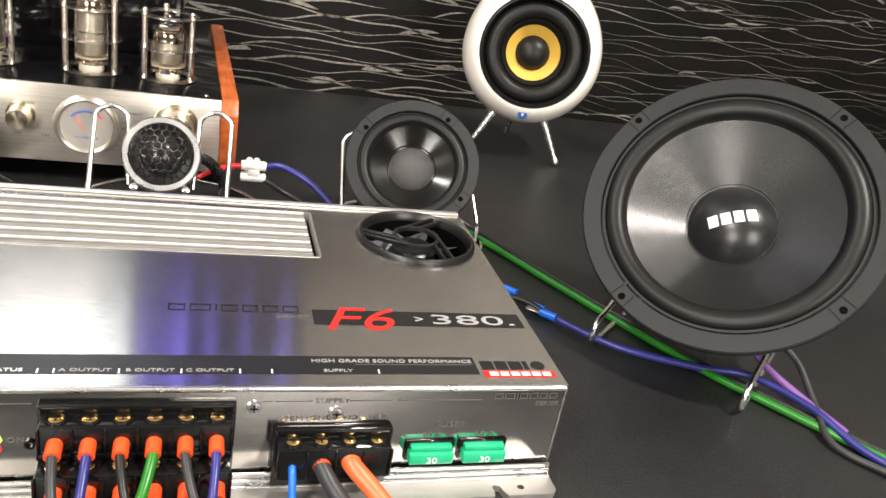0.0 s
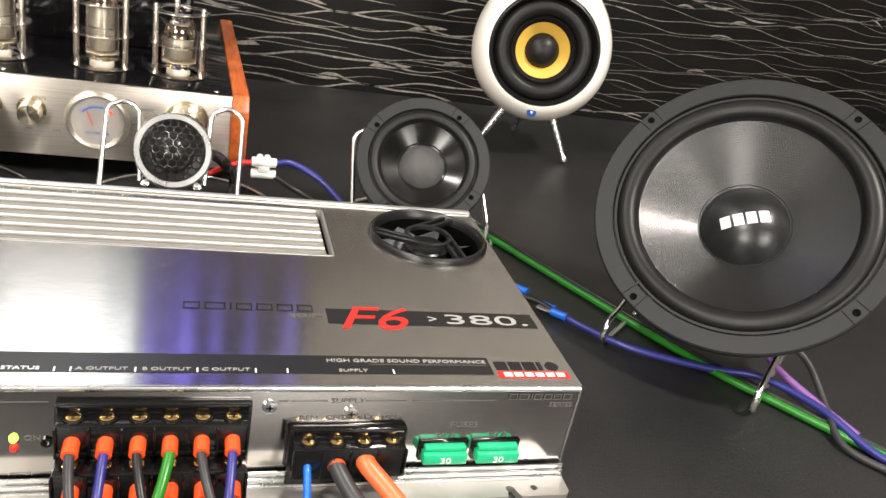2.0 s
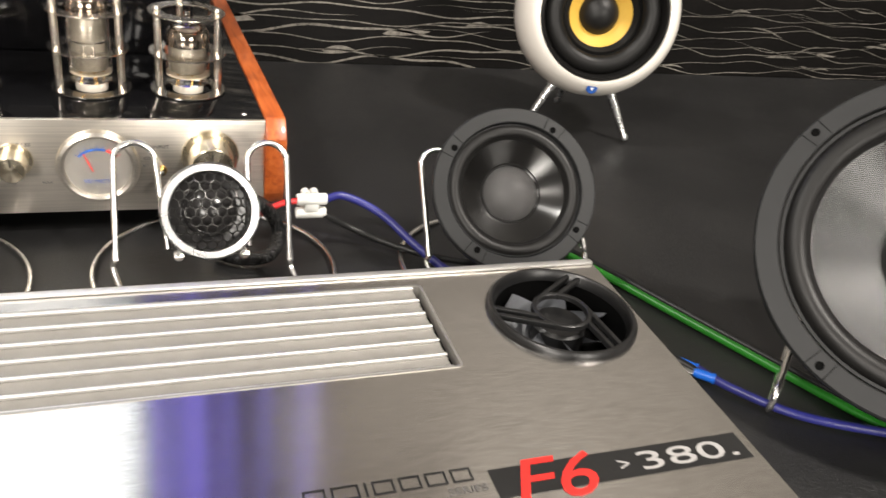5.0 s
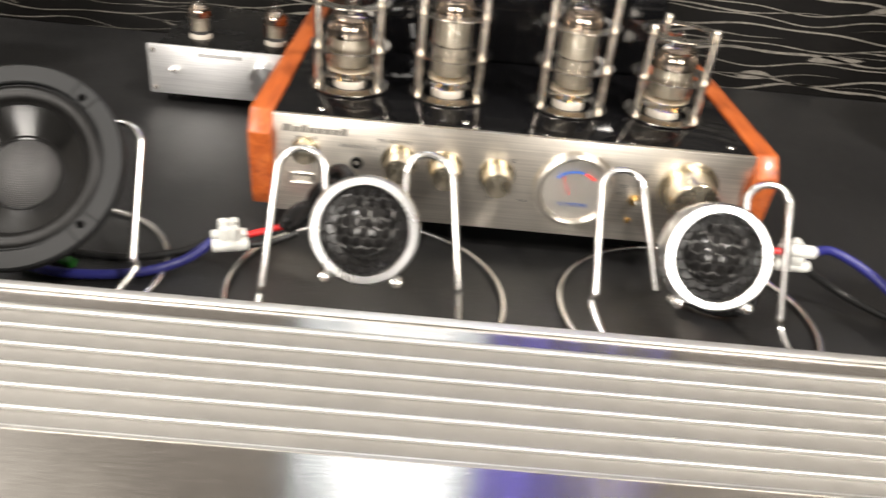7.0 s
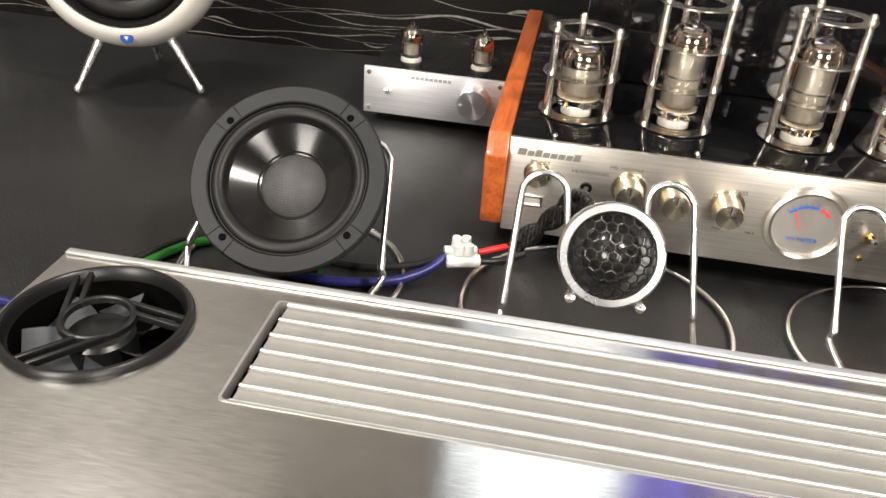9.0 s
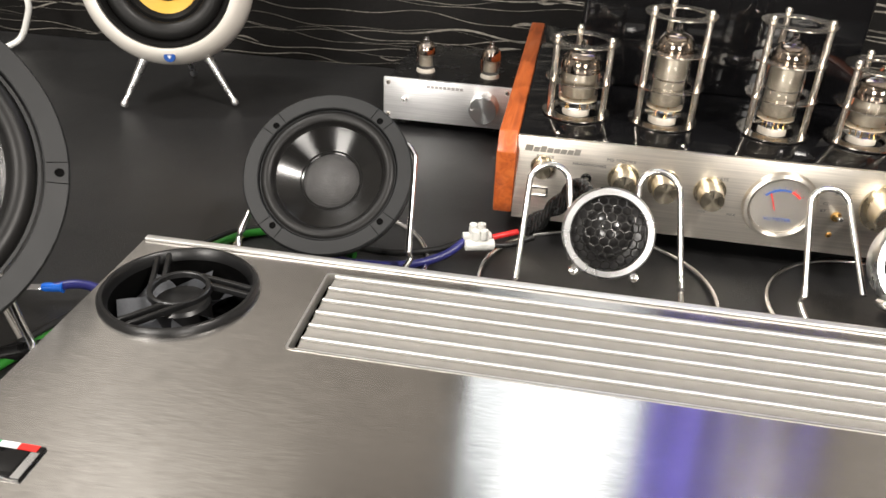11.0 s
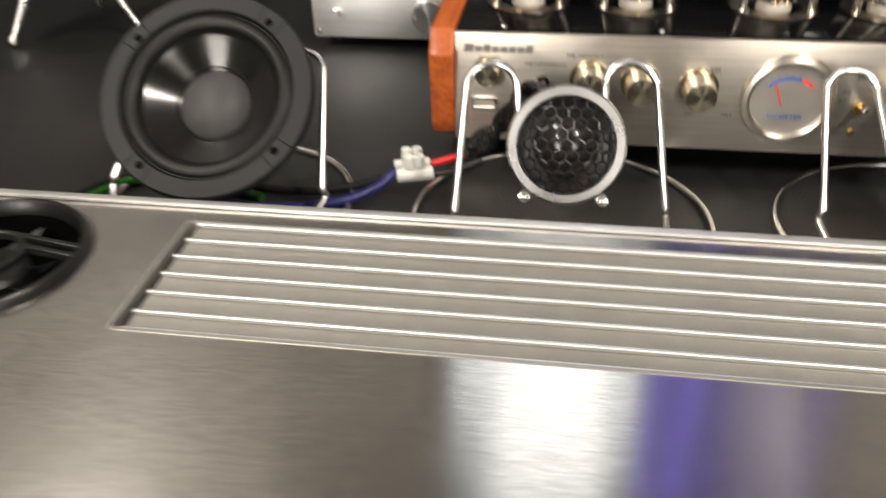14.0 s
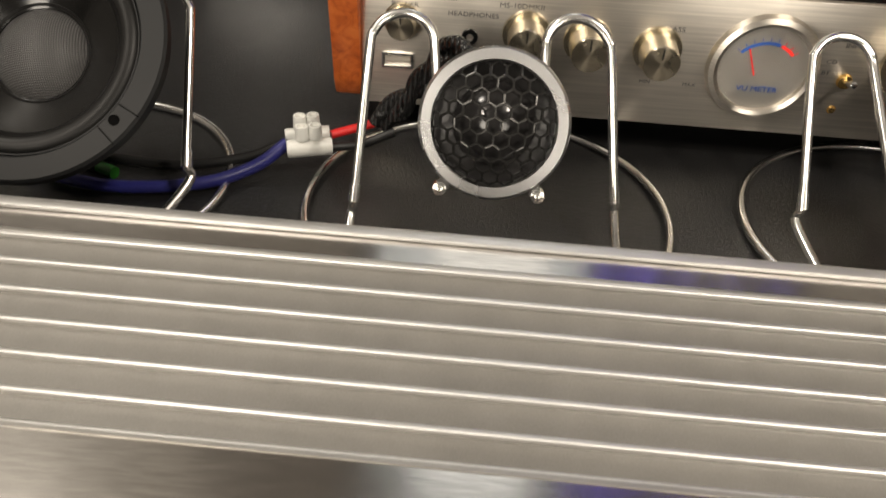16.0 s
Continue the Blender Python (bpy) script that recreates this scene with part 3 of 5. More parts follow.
for words, x in (("STATUS", -0.0720), ("A OUTPUT", -0.0420), ("B OUTPUT", -0.0170), ("C OUTPUT", 0.0070), ("SUPPLY", 0.0620)):
    printed("printed_letters", words, x, 0.3680, 0.0030, INK_WHITE if "S" == words[0] and words != "SUPPLY" else INK_MID, 1.35, align="CENTER")
for x in (-0.0600, -0.0540, -0.0295, -0.0050, 0.0190, 0.0325, 0.0800):
    part("printed_tick", box(x, x + 0.0007, 0.3668, 0.3700, TOP + 0.0001, TOP + 0.0002), INK_WHITE, amp, smooth=0)
badge = part("badge", box(-0.0132, 0.0132, -0.0083, 0.0083, 0, 0.0012, 0.0005), BLACK_GLOSS, amp, "domed badge with green, white and red stripe", pose(-0.4127, 0.3972, AZ))
part("badge_face", box(-0.0122, 0.0092, -0.0076, 0.0044, 0.0012, 0.0018, 0.0003), BLACK_GLOSS, badge)
part("badge_edge", box(0.0096, 0.0128, -0.0078, 0.0046, 0.0012, 0.0015), SATIN, badge, "bright rim", smooth=0)
for k, mt in enumerate((INK_GREEN, INK_WHITE, INK_RED)):
    part("badge_stripe", box(-0.0115 + 0.0077 * k, -0.0042 + 0.0077 * k, 0.0050, 0.0078, 0.0012, 0.0016), mt, badge, smooth=0)

# front connectors
def screw_head(parent, m, r, material):
    s = part("terminal_screw", lathe([(0, 0.0004), (r * 0.55, 0.0006), (r, 0.0001), (r, -0.0015), (0, -0.0015)], 20), material, parent, "", m)
    for a in (0, 90):
        part("screw_slot", box(-r * 0.6, r * 0.6, -r * 0.12, r * 0.12, 0.0004, 0.0008), BLOCK, s, m=pose(0, 0, 0, 0, 0, a), smooth=0)


def terminal(x0, cols, pitch, tiers, z_top):
    w = cols * pitch
    base_ob = part("terminal_block", box(x0 - 0.0015, x0 + w + 0.0015, AY0 - 0.004, AY0, z_top - 0.034, z_top, 0.0006), BLOCK, amp, "glossy black screw terminal block")
    for tier in range(tiers):
        y0, z1 = AY0 - 0.0125 - 0.0105 * tier, z_top - 0.0040 - 0.0150 * tier
        part("terminal_body", box(x0, x0 + w, y0, AY0 - 0.0042, z1 - 0.0165, z1, 0.0008), BLOCK, base_ob)
        part("terminal_roof", box(x0, x0 + w, y0 + 0.0095, AY0 - 0.0042, z1 + 0.0001, z1 + 0.003, 0.0006), BLOCK, base_ob)
        for k in range(cols):
            cx = x0 + (k + 0.5) * pitch
            part("terminal_rim", lathe([(0.0030, 0.0), (0.0034, 0.0009), (0.0040, 0.0009), (0.0042, 0.0), (0.0030, 0.0)], 20), BLOCK, base_ob, m=pose(cx, y0 + 0.0052, z1))
            screw_head(base_ob, pose(cx, y0 + 0.0052, z1 + 0.0009), 0.0029, GOLD)
        for k in range(cols + 1):
            part("divider", box(x0 + k * pitch - 0.0005, x0 + k * pitch + 0.0005, y0 - 0.0012, y0 + 0.001, z1 - 0.0150, z1 - 0.0005, 0.0003, 1), BLOCK, base_ob)
    return base_ob


terminal(-0.0560, 6, 0.0121, 2, 0.0500)
terminal(0.0365, 4, 0.0123, 1, 0.0360)


def lead(name, label, pts, r, material, sleeve=None):
    ob = thing(name, label, "cable")
    part("insulation", tube(pts, r, 12), material, ob)
    if sleeve:
        mt, length, rr = sleeve
        a, b = Vector(pts[0]), Vector(pts[1])
        d = (b - a).normalized()
        part("sleeve", tube([a, a + d * length], rr, 14, curve=False), mt, ob, "crimp sleeve")
    return ob


for k, (mt, dx, r, lb) in enumerate(((GREY_WIRE, 0.006, 0.0026, "dark grey"), (BLUE_WIRE, -0.002, 0.0025, "dull blue"), (BLACK_WIRE, 0.010, 0.0024, "black"),
                                     (GREEN_WIRE, -0.010, 0.0029, "bright green"), (GREY_WIRE, 0.012, 0.0025, "dark grey"), (BLUE_WIRE, -0.003, 0.0025, "dull blue"))):
    cx = -0.0560 + (k + 0.5) * 0.0121
    lead("speaker_lead", lb + " speaker lead with red ferrule in the upper terminal row",
         [(cx, 0.3490, 0.0392), (cx, 0.3380, 0.0370), (cx + 0.3 * dx, 0.3240, 0.0290), (cx + dx, 0.3070, 0.0130), (cx + 1.3 * dx, 0.2820, 0.0040)], r * 0.76, mt, (RED, 0.0112, 0.0031))
    cx2 = cx + 0.001
    lead("speaker_lead", "speaker lead with red ferrule in the lower terminal row",
         [(cx2, 0.3380, 0.0242), (cx2, 0.3270, 0.0222), (cx2 + 0.4 * dx, 0.3120, 0.0130), (cx2 + dx, 0.2870, 0.0050)], 0.0019, (GREY_WIRE, BLACK_WIRE)[k % 2], (RED, 0.0108, 0.0031))
bx = [0.0365 + (k + 0.5) * 0.0123 for k in range(4)]
lead("remote_lead", "thin bright blue remote lead in the supply terminal", [(bx[0], 0.3490, 0.0240), (bx[0], 0.3420, 0.0210), (bx[0] + 0.001, 0.3330, 0.0080), (bx[0] + 0.006, 0.3150, 0.0030)], 0.0017, BRIGHT_BLUE)
lead("power_lead", "thick dark grey ground lead with red ferrule in the supply terminal", [(bx[1], 0.3510, 0.0250), (bx[1] + 0.0005, 0.3440, 0.0230), (bx[1] + 0.010, 0.3290, 0.0140), (bx[1] + 0.030, 0.3020, 0.0060)], 0.0037, GREY_WIRE, (RED, 0.0072, 0.0040))
lead("power_lead", "thick orange-red supply lead in the supply terminal", [(bx[2], 0.3510, 0.0262), (bx[2] + 0.001, 0.3440, 0.0245), (bx[2] + 0.010, 0.3340, 0.0180), (bx[2] + 0.024, 0.3160, 0.0080)], 0.0042, ORANGE, (ORANGE, 0.0072, 0.0044))
lead("remote_lead", "bright blue lead crossing the red supply lead", [(bx[2] + 0.020, 0.3190, 0.0110), (bx[2] + 0.025, 0.3170, 0.0100), (bx[2] + 0.028, 0.3120, 0.0070), (bx[2] + 0.026, 0.3050, 0.0030)], 0.0017, BRIGHT_BLUE)

for x0 in (0.0965, 0.1225):
    f = part("blade_fuse", box(x0, x0 + 0.0215, AY0 - 0.0065, AY0, 0.0165, 0.0225, 0.0009), FUSE, amp, "translucent green blade fuse")
    part("fuse_head", box(x0 + 0.0008, x0 + 0.0207, AY0 - 0.0045, AY0 - 0.0002, 0.0227, 0.0252, 0.0006), FUSE, f)
    part("fuse_socket", box(x0 - 0.001, x0 + 0.0225, AY0 - 0.0012, AY0 + 0.0002, 0.0152, 0.0262, 0.0003), BLOCK, f)
    lettering("fuse_number", "30", 0.0046, INK_WHITE, f, pose(x0 + 0.0108, AY0 - 0.0067, 0.0176) @ FRONT, "CENTER", 1.2)
    lettering("printed_letters", "30 A", 0.0040, INK_GREY, amp, pose(x0 + 0.0108, AY0 - 0.0002, 0.0275) @ FRONT, "CENTER", 1.3)
lettering("printed_letters", "FUSES", 0.0042, INK_GREY, amp, pose(0.1150, AY0 - 0.0002, 0.0335) @ FRONT, "CENTER", 1.3)
lettering("printed_letters", "SUPPLY", 0.0036, INK_GREY, amp, pose(0.0590, AY0 - 0.0002, 0.0478) @ FRONT, "CENTER", 1.3)
for words, x in (("REM", bx[0]), ("GND", bx[1]), ("+12", bx[2]), ("CAP", bx[3])):
    lettering("printed_letters", words, 0.0038, INK_GREY, amp, pose(x, AY0 - 0.0002, 0.0385) @ FRONT, "CENTER", 1.2)
lettering("printed_letters", "SERIES", 0.0036, INK_GREY, amp, pose(0.1672, AY0 - 0.0002, 0.0450) @ FRONT, "RIGHT", 1.2)
for bm in frames([0.0040, 0.0050, 0.0005, 0.0040, 0.0040, 0.0040, 0.0040], 0.0032, 0.0010, 0.0004):
    part("series_mark", bm, INK_GREY, amp, "", pose(0.1340, AY0 - 0.0003, 0.0492) @ FRONT, 0)
for x0, x1 in ((0.0880, 0.1280), (0.0290, 0.0330), (0.0345, 0.0500), (0.0665, 0.0850), (-0.1000, -0.0600)):
    part("printed_line", box(x0, x1, AY0 - 0.0002, AY0 - 0.0001, 0.0484, 0.0489), INK_GREY, amp, smooth=0)
for x, z in ((0.0255, 0.0460), (0.0610, 0.0425)):
    screw_head(amp, pose(x, AY0 - 0.0012, z) @ FRONT, 0.0030, SATIN)
part("status_led", lathe([(0, 0.0022), (0.0013, 0.0017), (0.0018, 0.0), (0.0018, -0.001), (0, -0.001)], 18), LED_GREEN, amp, "lit green status lamp", pose(-0.0730, AY0, 0.0310) @ FRONT)
part("status_led", lathe([(0, 0.0022), (0.0013, 0.0017), (0.0018, 0.0), (0.0018, -0.001), (0, -0.001)], 18), RED_WIRE, amp, "unlit red status lamp", pose(-0.0730, AY0, 0.0262) @ FRONT)
part("status_jack", lathe([(0.0012, 0.0), (0.0012, 0.0012), (0.0022, 0.0012), (0.0022, -0.001), (0.0012, -0.001)], 18), BLOCK, amp, "small black socket", pose(-0.0610, AY0, 0.0290) @ FRONT)
lettering("printed_letters", "ON", 0.0034, INK_GREY, amp, pose(-0.0695, AY0 - 0.0002, 0.0298) @ FRONT, "LEFT", 1.2)

# ---- loudspeaker drivers on wire stands ----
def driver(name, label, m, R, big, group):
    """A round driver; local z looks out of its front."""
    ob = thing(name, label, "loudspeaker", m, group)
    fl, su, co, cap = (0.872, 0.842, 0.712, 0.285) if big else (0.815, 0.800, 0.655, 0.335)
    t = 0.0045
    bolt = R * (0.945 if big else 0.875)
    flange = part("frame", lathe([(R * fl, -0.001), (R * fl, t - 0.0006), (R * fl + 0.0006, t), (R - 0.0010, t), (R, t - 0.0010), (R, -0.0005), (R - 0.0006, -0.001), (R * fl, -0.001)], 96), BASKET, ob, "matt charcoal frame ring")
    part("groove_ring", lathe([(R * su, 0.0), (R * su, t * 0.55), (R * fl - 0.0012, t * 0.55), (R * fl - 0.0012, 0.0), (R * su, 0.0)], 96), BASKET, ob)
    for k in range(4):
        a = math.pi / 4 + k * math.pi / 2
        hole_r = R * (0.019 if big else 0.030)
        part("screw_hole", lathe([(0, 0.0001), (hole_r, 0.0001), (hole_r * 1.25, 0.0003), (hole_r * 1.35, -0.0002), (0, -0.0002)], 18), HOLE, flange, m=pose(bolt * math.cos(a), bolt * math.sin(a), t))
        for da in (-0.062, 0.062) if big else (-0.125, 0.125):
            part("frame_seam", box(R * (fl + 0.01), R * 0.995, -0.0002, 0.0002, t, t + 0.00012), HOLE, flange, m=pose(0, 0, 0, 0, 0, math.degrees(a + da)), smooth=0)
    roll_r = R * (su - co) / 2
    arc = [(R * (su + co) / 2 + roll_r * math.cos(a), 0.0005 + roll_r * 0.85 * math.sin(a)) for a in np.linspace(0, math.pi, 13)]
    part("surround", lathe([(R * su + 0.001, 0.0)] + arc + [(R * co - 0.0015, -0.0010)], 96), RUBBER, ob, "rolled rubber surround")
    deep = R * (0.245 if big else 0.17)
    rows = [(R * (co + 0.005) - (R * (co - cap)) * s, -0.0005 - deep * (s ** 0.93)) for s in np.linspace(0, 1, 9)]
    part("cone", lathe(rows, 96), CONE_W if big else CONE_M, ob, "woven black cone" if big else "coated black cone")
    cr = R * (cap + 0.01)
    dome = [(cr * math.sin(a) / math.sin(1.0), -deep - 0.0015 + cr * (math.cos(a) - math.cos(1.0)) / math.sin(1.0)) for a in np.linspace(0, 1.0, 12)]
    c = part("dust_cap", lathe(dome, 64), CAP_W if big else CAP_M, ob, "glossy black dust cap" if big else "speckled grey dust cap")
    part("cap_rim", lathe([(cr - 0.0002, -deep - 0.0015), (cr + 0.0003, -deep - 0.0003), (cr + 0.0014, -deep + 0.0006), (cr + 0.0020, -deep - 0.0004)], 64), RUBBER, ob)
    part("basket", lathe([(R * 0.82, -0.001), (R * 0.80, -0.006), (R * 0.50, -R * 0.42), (R * 0.48, -R * 0.46), (0, -R * 0.46)], 48), BASKET, ob, "dark basket behind the cone")
    part("magnet", lathe([(0, -R * 0.46), (R * 0.52, -R * 0.46), (R * 0.54, -R * 0.48), (R * 0.54, -R * 0.66), (R * 0.52, -R * 0.68), (0, -R * 0.68)], 48), BLACK_PLASTIC, ob, "round magnet")
    return ob, t, dome[0][1], cr


def wire_stand(label, cx, cy, ring_r, feet, tops, ends, hook, wire=0.0019):
    """Chrome wire stand: a ring on the table and two uprights whose hooks come down to the driver.
    feet, tops and ends are the left and right points of the kinks, the outer tops and the inner ends."""
    ob = thing("speaker_stand", label, "stand", None, "wire stands")
    ring = [(cx + ring_r * math.sin(a), cy - ring_r * math.cos(a), wire + 0.0002) for a in np.linspace(radians(42), radians(318), 44)]
    part("base_ring", tube(ring, wire, 10, curve=False), CHROME, ob)
    for s, f, o, e in zip((-1, 1), feet, tops, ends):
        start = ring[-1] if s < 0 else ring[0]
        f, o, e = Vector((*f, 0.021)), Vector(o), Vector(e)
        pts = [start, f + Vector((s * 0.001, -0.004, -0.007)), f, f.lerp(o, 0.5), o]
        up = (o - f).normalized()
        for a in np.linspace(0.35, math.pi, 7):
            pts.append(o + Vector((-s * hook * (1 - math.cos(a)), 0, 0)) + up * hook * math.sin(a))
        pts += [Vector(pts[-1]).lerp(e, 0.4), e]
        part("upright", tube(pts, wire, 10, steps=5), CHROME, ob)
        part("joint_sleeve", tube([f - up * 0.002, f + up * 0.0045], wire * 1.25, 10, curve=False), CHROME, ob)
    return ob


# mid-range drivers, tilted back
MIDR = 0.0510
for cx, cy, cz, n, roll, side in ((0.1525, 0.6290, 0.0642, (-0.17, -0.77, 0.61), 15, "with speckled cap on a wire stand"), (-0.3630, 0.6360, 0.0665, (0.03, -0.70, 0.70), 8, "with speckled cap on a wire stand")):
    driver("midrange_speaker", "small black midrange driver " + side, facing((cx, cy, cz), n, roll), MIDR, False, "midrange drivers")
    sx = cx + (0.005 if cx > 0 else -0.0055)
    lean = 0.0520 if cx > 0 else 0.040
    wire_stand("chrome wire stand behind a midrange driver", sx, cy + 0.014, 0.064, ((sx - 0.0535, cy + 0.002), (sx + 0.0550, cy + 0.002)),
               ((sx - lean, cy + 0.040, 0.062), (sx + 0.0500, cy + 0.041, 0.0640)), ((sx - 0.026, cy + 0.040, 0.054), (sx + 0.024, cy + 0.040, 0.054)), 0.011)

# woofers
for c, n, roll in (((0.3190, 0.4725, 0.1065), (-0.575, -0.520, 0.630), 20), ((-0.5440, 0.494, 0.113), (0.573, -0.513, 0.639), -62)):
    w, t, top, cr = driver("woofer", "large black woofer with woven cone and rubber surround", facing(c, n, roll), 0.0934, True, "woofers")
    if n[0] < 0:
        ball = cr / math.sin(1.0)
        for k in range(4):
            bm = bmesh.new()
            strokes = [(0.0, 0.0062, -0.0026, 0.0052)]
            for x0, x1, y0, y1 in strokes:
                grid = [[bm.verts.new((x0 + (x1 - x0) * a / 5 - 0.0151 + 0.0080 * k, y0 + (y1 - y0) * b / 3 - 0.002, 0)) for a in range(6)] for b in range(4)]
                for ra, rb in zip(grid, grid[1:]):
                    for a in range(5):
                        bm.faces.new((ra[a], ra[a + 1], rb[a + 1], rb[a]))
            for v in bm.verts:
                v.co.z = top + 0.0002 - ball + math.sqrt(ball ** 2 - v.co.x ** 2 - v.co.y ** 2)
            part("maker_mark", bm, INK_WHITE, w, "white printed maker's mark", pose(0, 0, 0, 0, 0, 33 - roll), 0)
    d = Vector((n[0], n[1], 0)).normalized()
    h = Vector((-d.y, d.x, 0))
    st = thing("speaker_stand", "chrome wire stand under a woofer", "stand", None, "wire stands")
    foot = Vector((c[0], c[1], 0)) - d * 0.004
    for s in (-1, 1):
        f0 = foot + h * s * 0.050
        pts = [f0 - d * 0.075 + Vector((0, 0, 0.0022)), f0 + d * 0.030 + Vector((0, 0, 0.0022)), f0 + d * 0.047 + Vector((0, 0, 0.004)),
               f0 + d * 0.052 + Vector((0, 0, 0.012)), f0 + d * 0.046 + Vector((0, 0, 0.020)), f0 + d * 0.020 + Vector((0, 0, 0.026)), f0 - d * 0.045 + Vector((0, 0, 0.050))]
        part("wire_loop", tube(pts, 0.0020, 10), CHROME, st)
    part("cross_wire", tube([foot - d * 0.075 - h * 0.050 + Vector((0, 0, 0.0022)), foot - d * 0.075 + h * 0.050 + Vector((0, 0, 0.0022))], 0.0026, 10, curve=False), CHROME, st)


# tweeters
def hex_grille(R, bulge):
    bm = bmesh.new()
    p = R / 4.1

    def lift(x, y, out):
        r2 = min(1.0, (x * x + y * y) / (R * R))
        return Vector((x, y, bulge * math.sqrt(max(0.0, 1 - 0.92 * r2)) + out))

    for i in range(-8, 9):
        for j in range(-8, 9):
            cx, cy = p * (i + 0.5 * (j % 2)), p * 0.866 * j
            if math.hypot(cx, cy) > R * 1.02:
                continue
            o, a = [], []
            for k in range(6):
                an = math.pi / 6 + k * math.pi / 3
                for lst, rr, out in ((o, p * 0.578, 0.0), (a, p * 0.496, 0.0001)):
                    x, y = cx + rr * math.cos(an), cy + rr * math.sin(an)
                    q = math.hypot(x, y)
                    if q > R:
                        x, y = x * R / q, y * R / q
                    lst.append(bm.verts.new(lift(x, y, out)))
            for k in range(6):
                bm.faces.new((o[k], o[(k + 1) % 6], a[(k + 1) % 6], a[k]))
    bmesh.ops.remove_doubles(bm, verts=bm.verts, dist=0.00005)
    bmesh.ops.solidify(bm, geom=bm.faces[:], thickness=0.0005)
    return bm


def tweeter(cx, cy, cz, n, R=0.0262):
    ob = thing("tweeter", "round dome tweeter with silver ring and black honeycomb grille", "tweeter", facing((cx, cy, cz), n), "tweeters")
    part("ring", lathe([(R * 0.81, -0.004), (R * 0.81, 0.0030), (R * 0.83, 0.0042), (R * 0.96, 0.0042), (R, 0.0026), (R, -0.0090), (R * 0.81, -0.0090), (R * 0.81, -0.004)], 72), SATIN, ob, "satin aluminium ring")
    part("grille", hex_grille(R * 0.82, 0.0150), GRILLE, ob, "black honeycomb grille", pose(0, 0, -0.0015), 0)
    part("dome", lathe([(0.0150 * math.sin(a), -0.003 + 0.0125 * math.cos(a)) for a in np.linspace(0, math.pi / 2, 12)] + [(R * 0.82, -0.0035), (R * 0.82, -0.008), (0, -0.008)], 48), DOME, ob, "glossy black dome")
    part("rear_cup", lathe([(R * 0.9, -0.009), (R * 0.85, -0.016), (R * 0.6, -0.020), (0, -0.020)], 40), BLACK_PLASTIC, ob)
    for s in (-1, 1):
        clamp = part("clamp_screw", lathe([(0, 0.0050), (0.0024, 0.0046), (0.0030, 0.0030), (0.0030, -0.0045), (0, -0.0045)], 16), CHROME, ob, "small chrome clamp screw", pose(s * 0.0170, -R * 0.90, -0.0005))
        part("screw_tip", lathe([(0, 0.0072), (0.0012, 0.0068), (0.0013, 0.0045), (0, 0.0045)], 12), CHROME, clamp)
    return ob


for cx, cy, cz in ((-0.0265, 0.6275, 0.0572), (-0.1957, 0.6260, 0.0552)):
    tweeter(cx, cy, cz, (0.0, -0.90, 0.43))


wire_stand("chrome wire stand holding a tweeter", -0.0200, 0.6570, 0.0700, ((-0.0760, 0.643), (0.0190, 0.635)),
           ((-0.0755, 0.680, 0.062), (0.0205, 0.667, 0.067)), ((-0.0480, 0.634, 0.030), (-0.0050, 0.634, 0.030)), 0.0115)
wire_stand("chrome wire stand holding a tweeter", -0.1955, 0.6510, 0.0740, ((-0.2450, 0.624), (-0.1480, 0.637)),
           ((-0.2440, 0.660, 0.0660), (-0.1550, 0.661, 0.0680)), ((-0.2140, 0.634, 0.030), (-0.1770, 0.634, 0.030)), 0.0120)


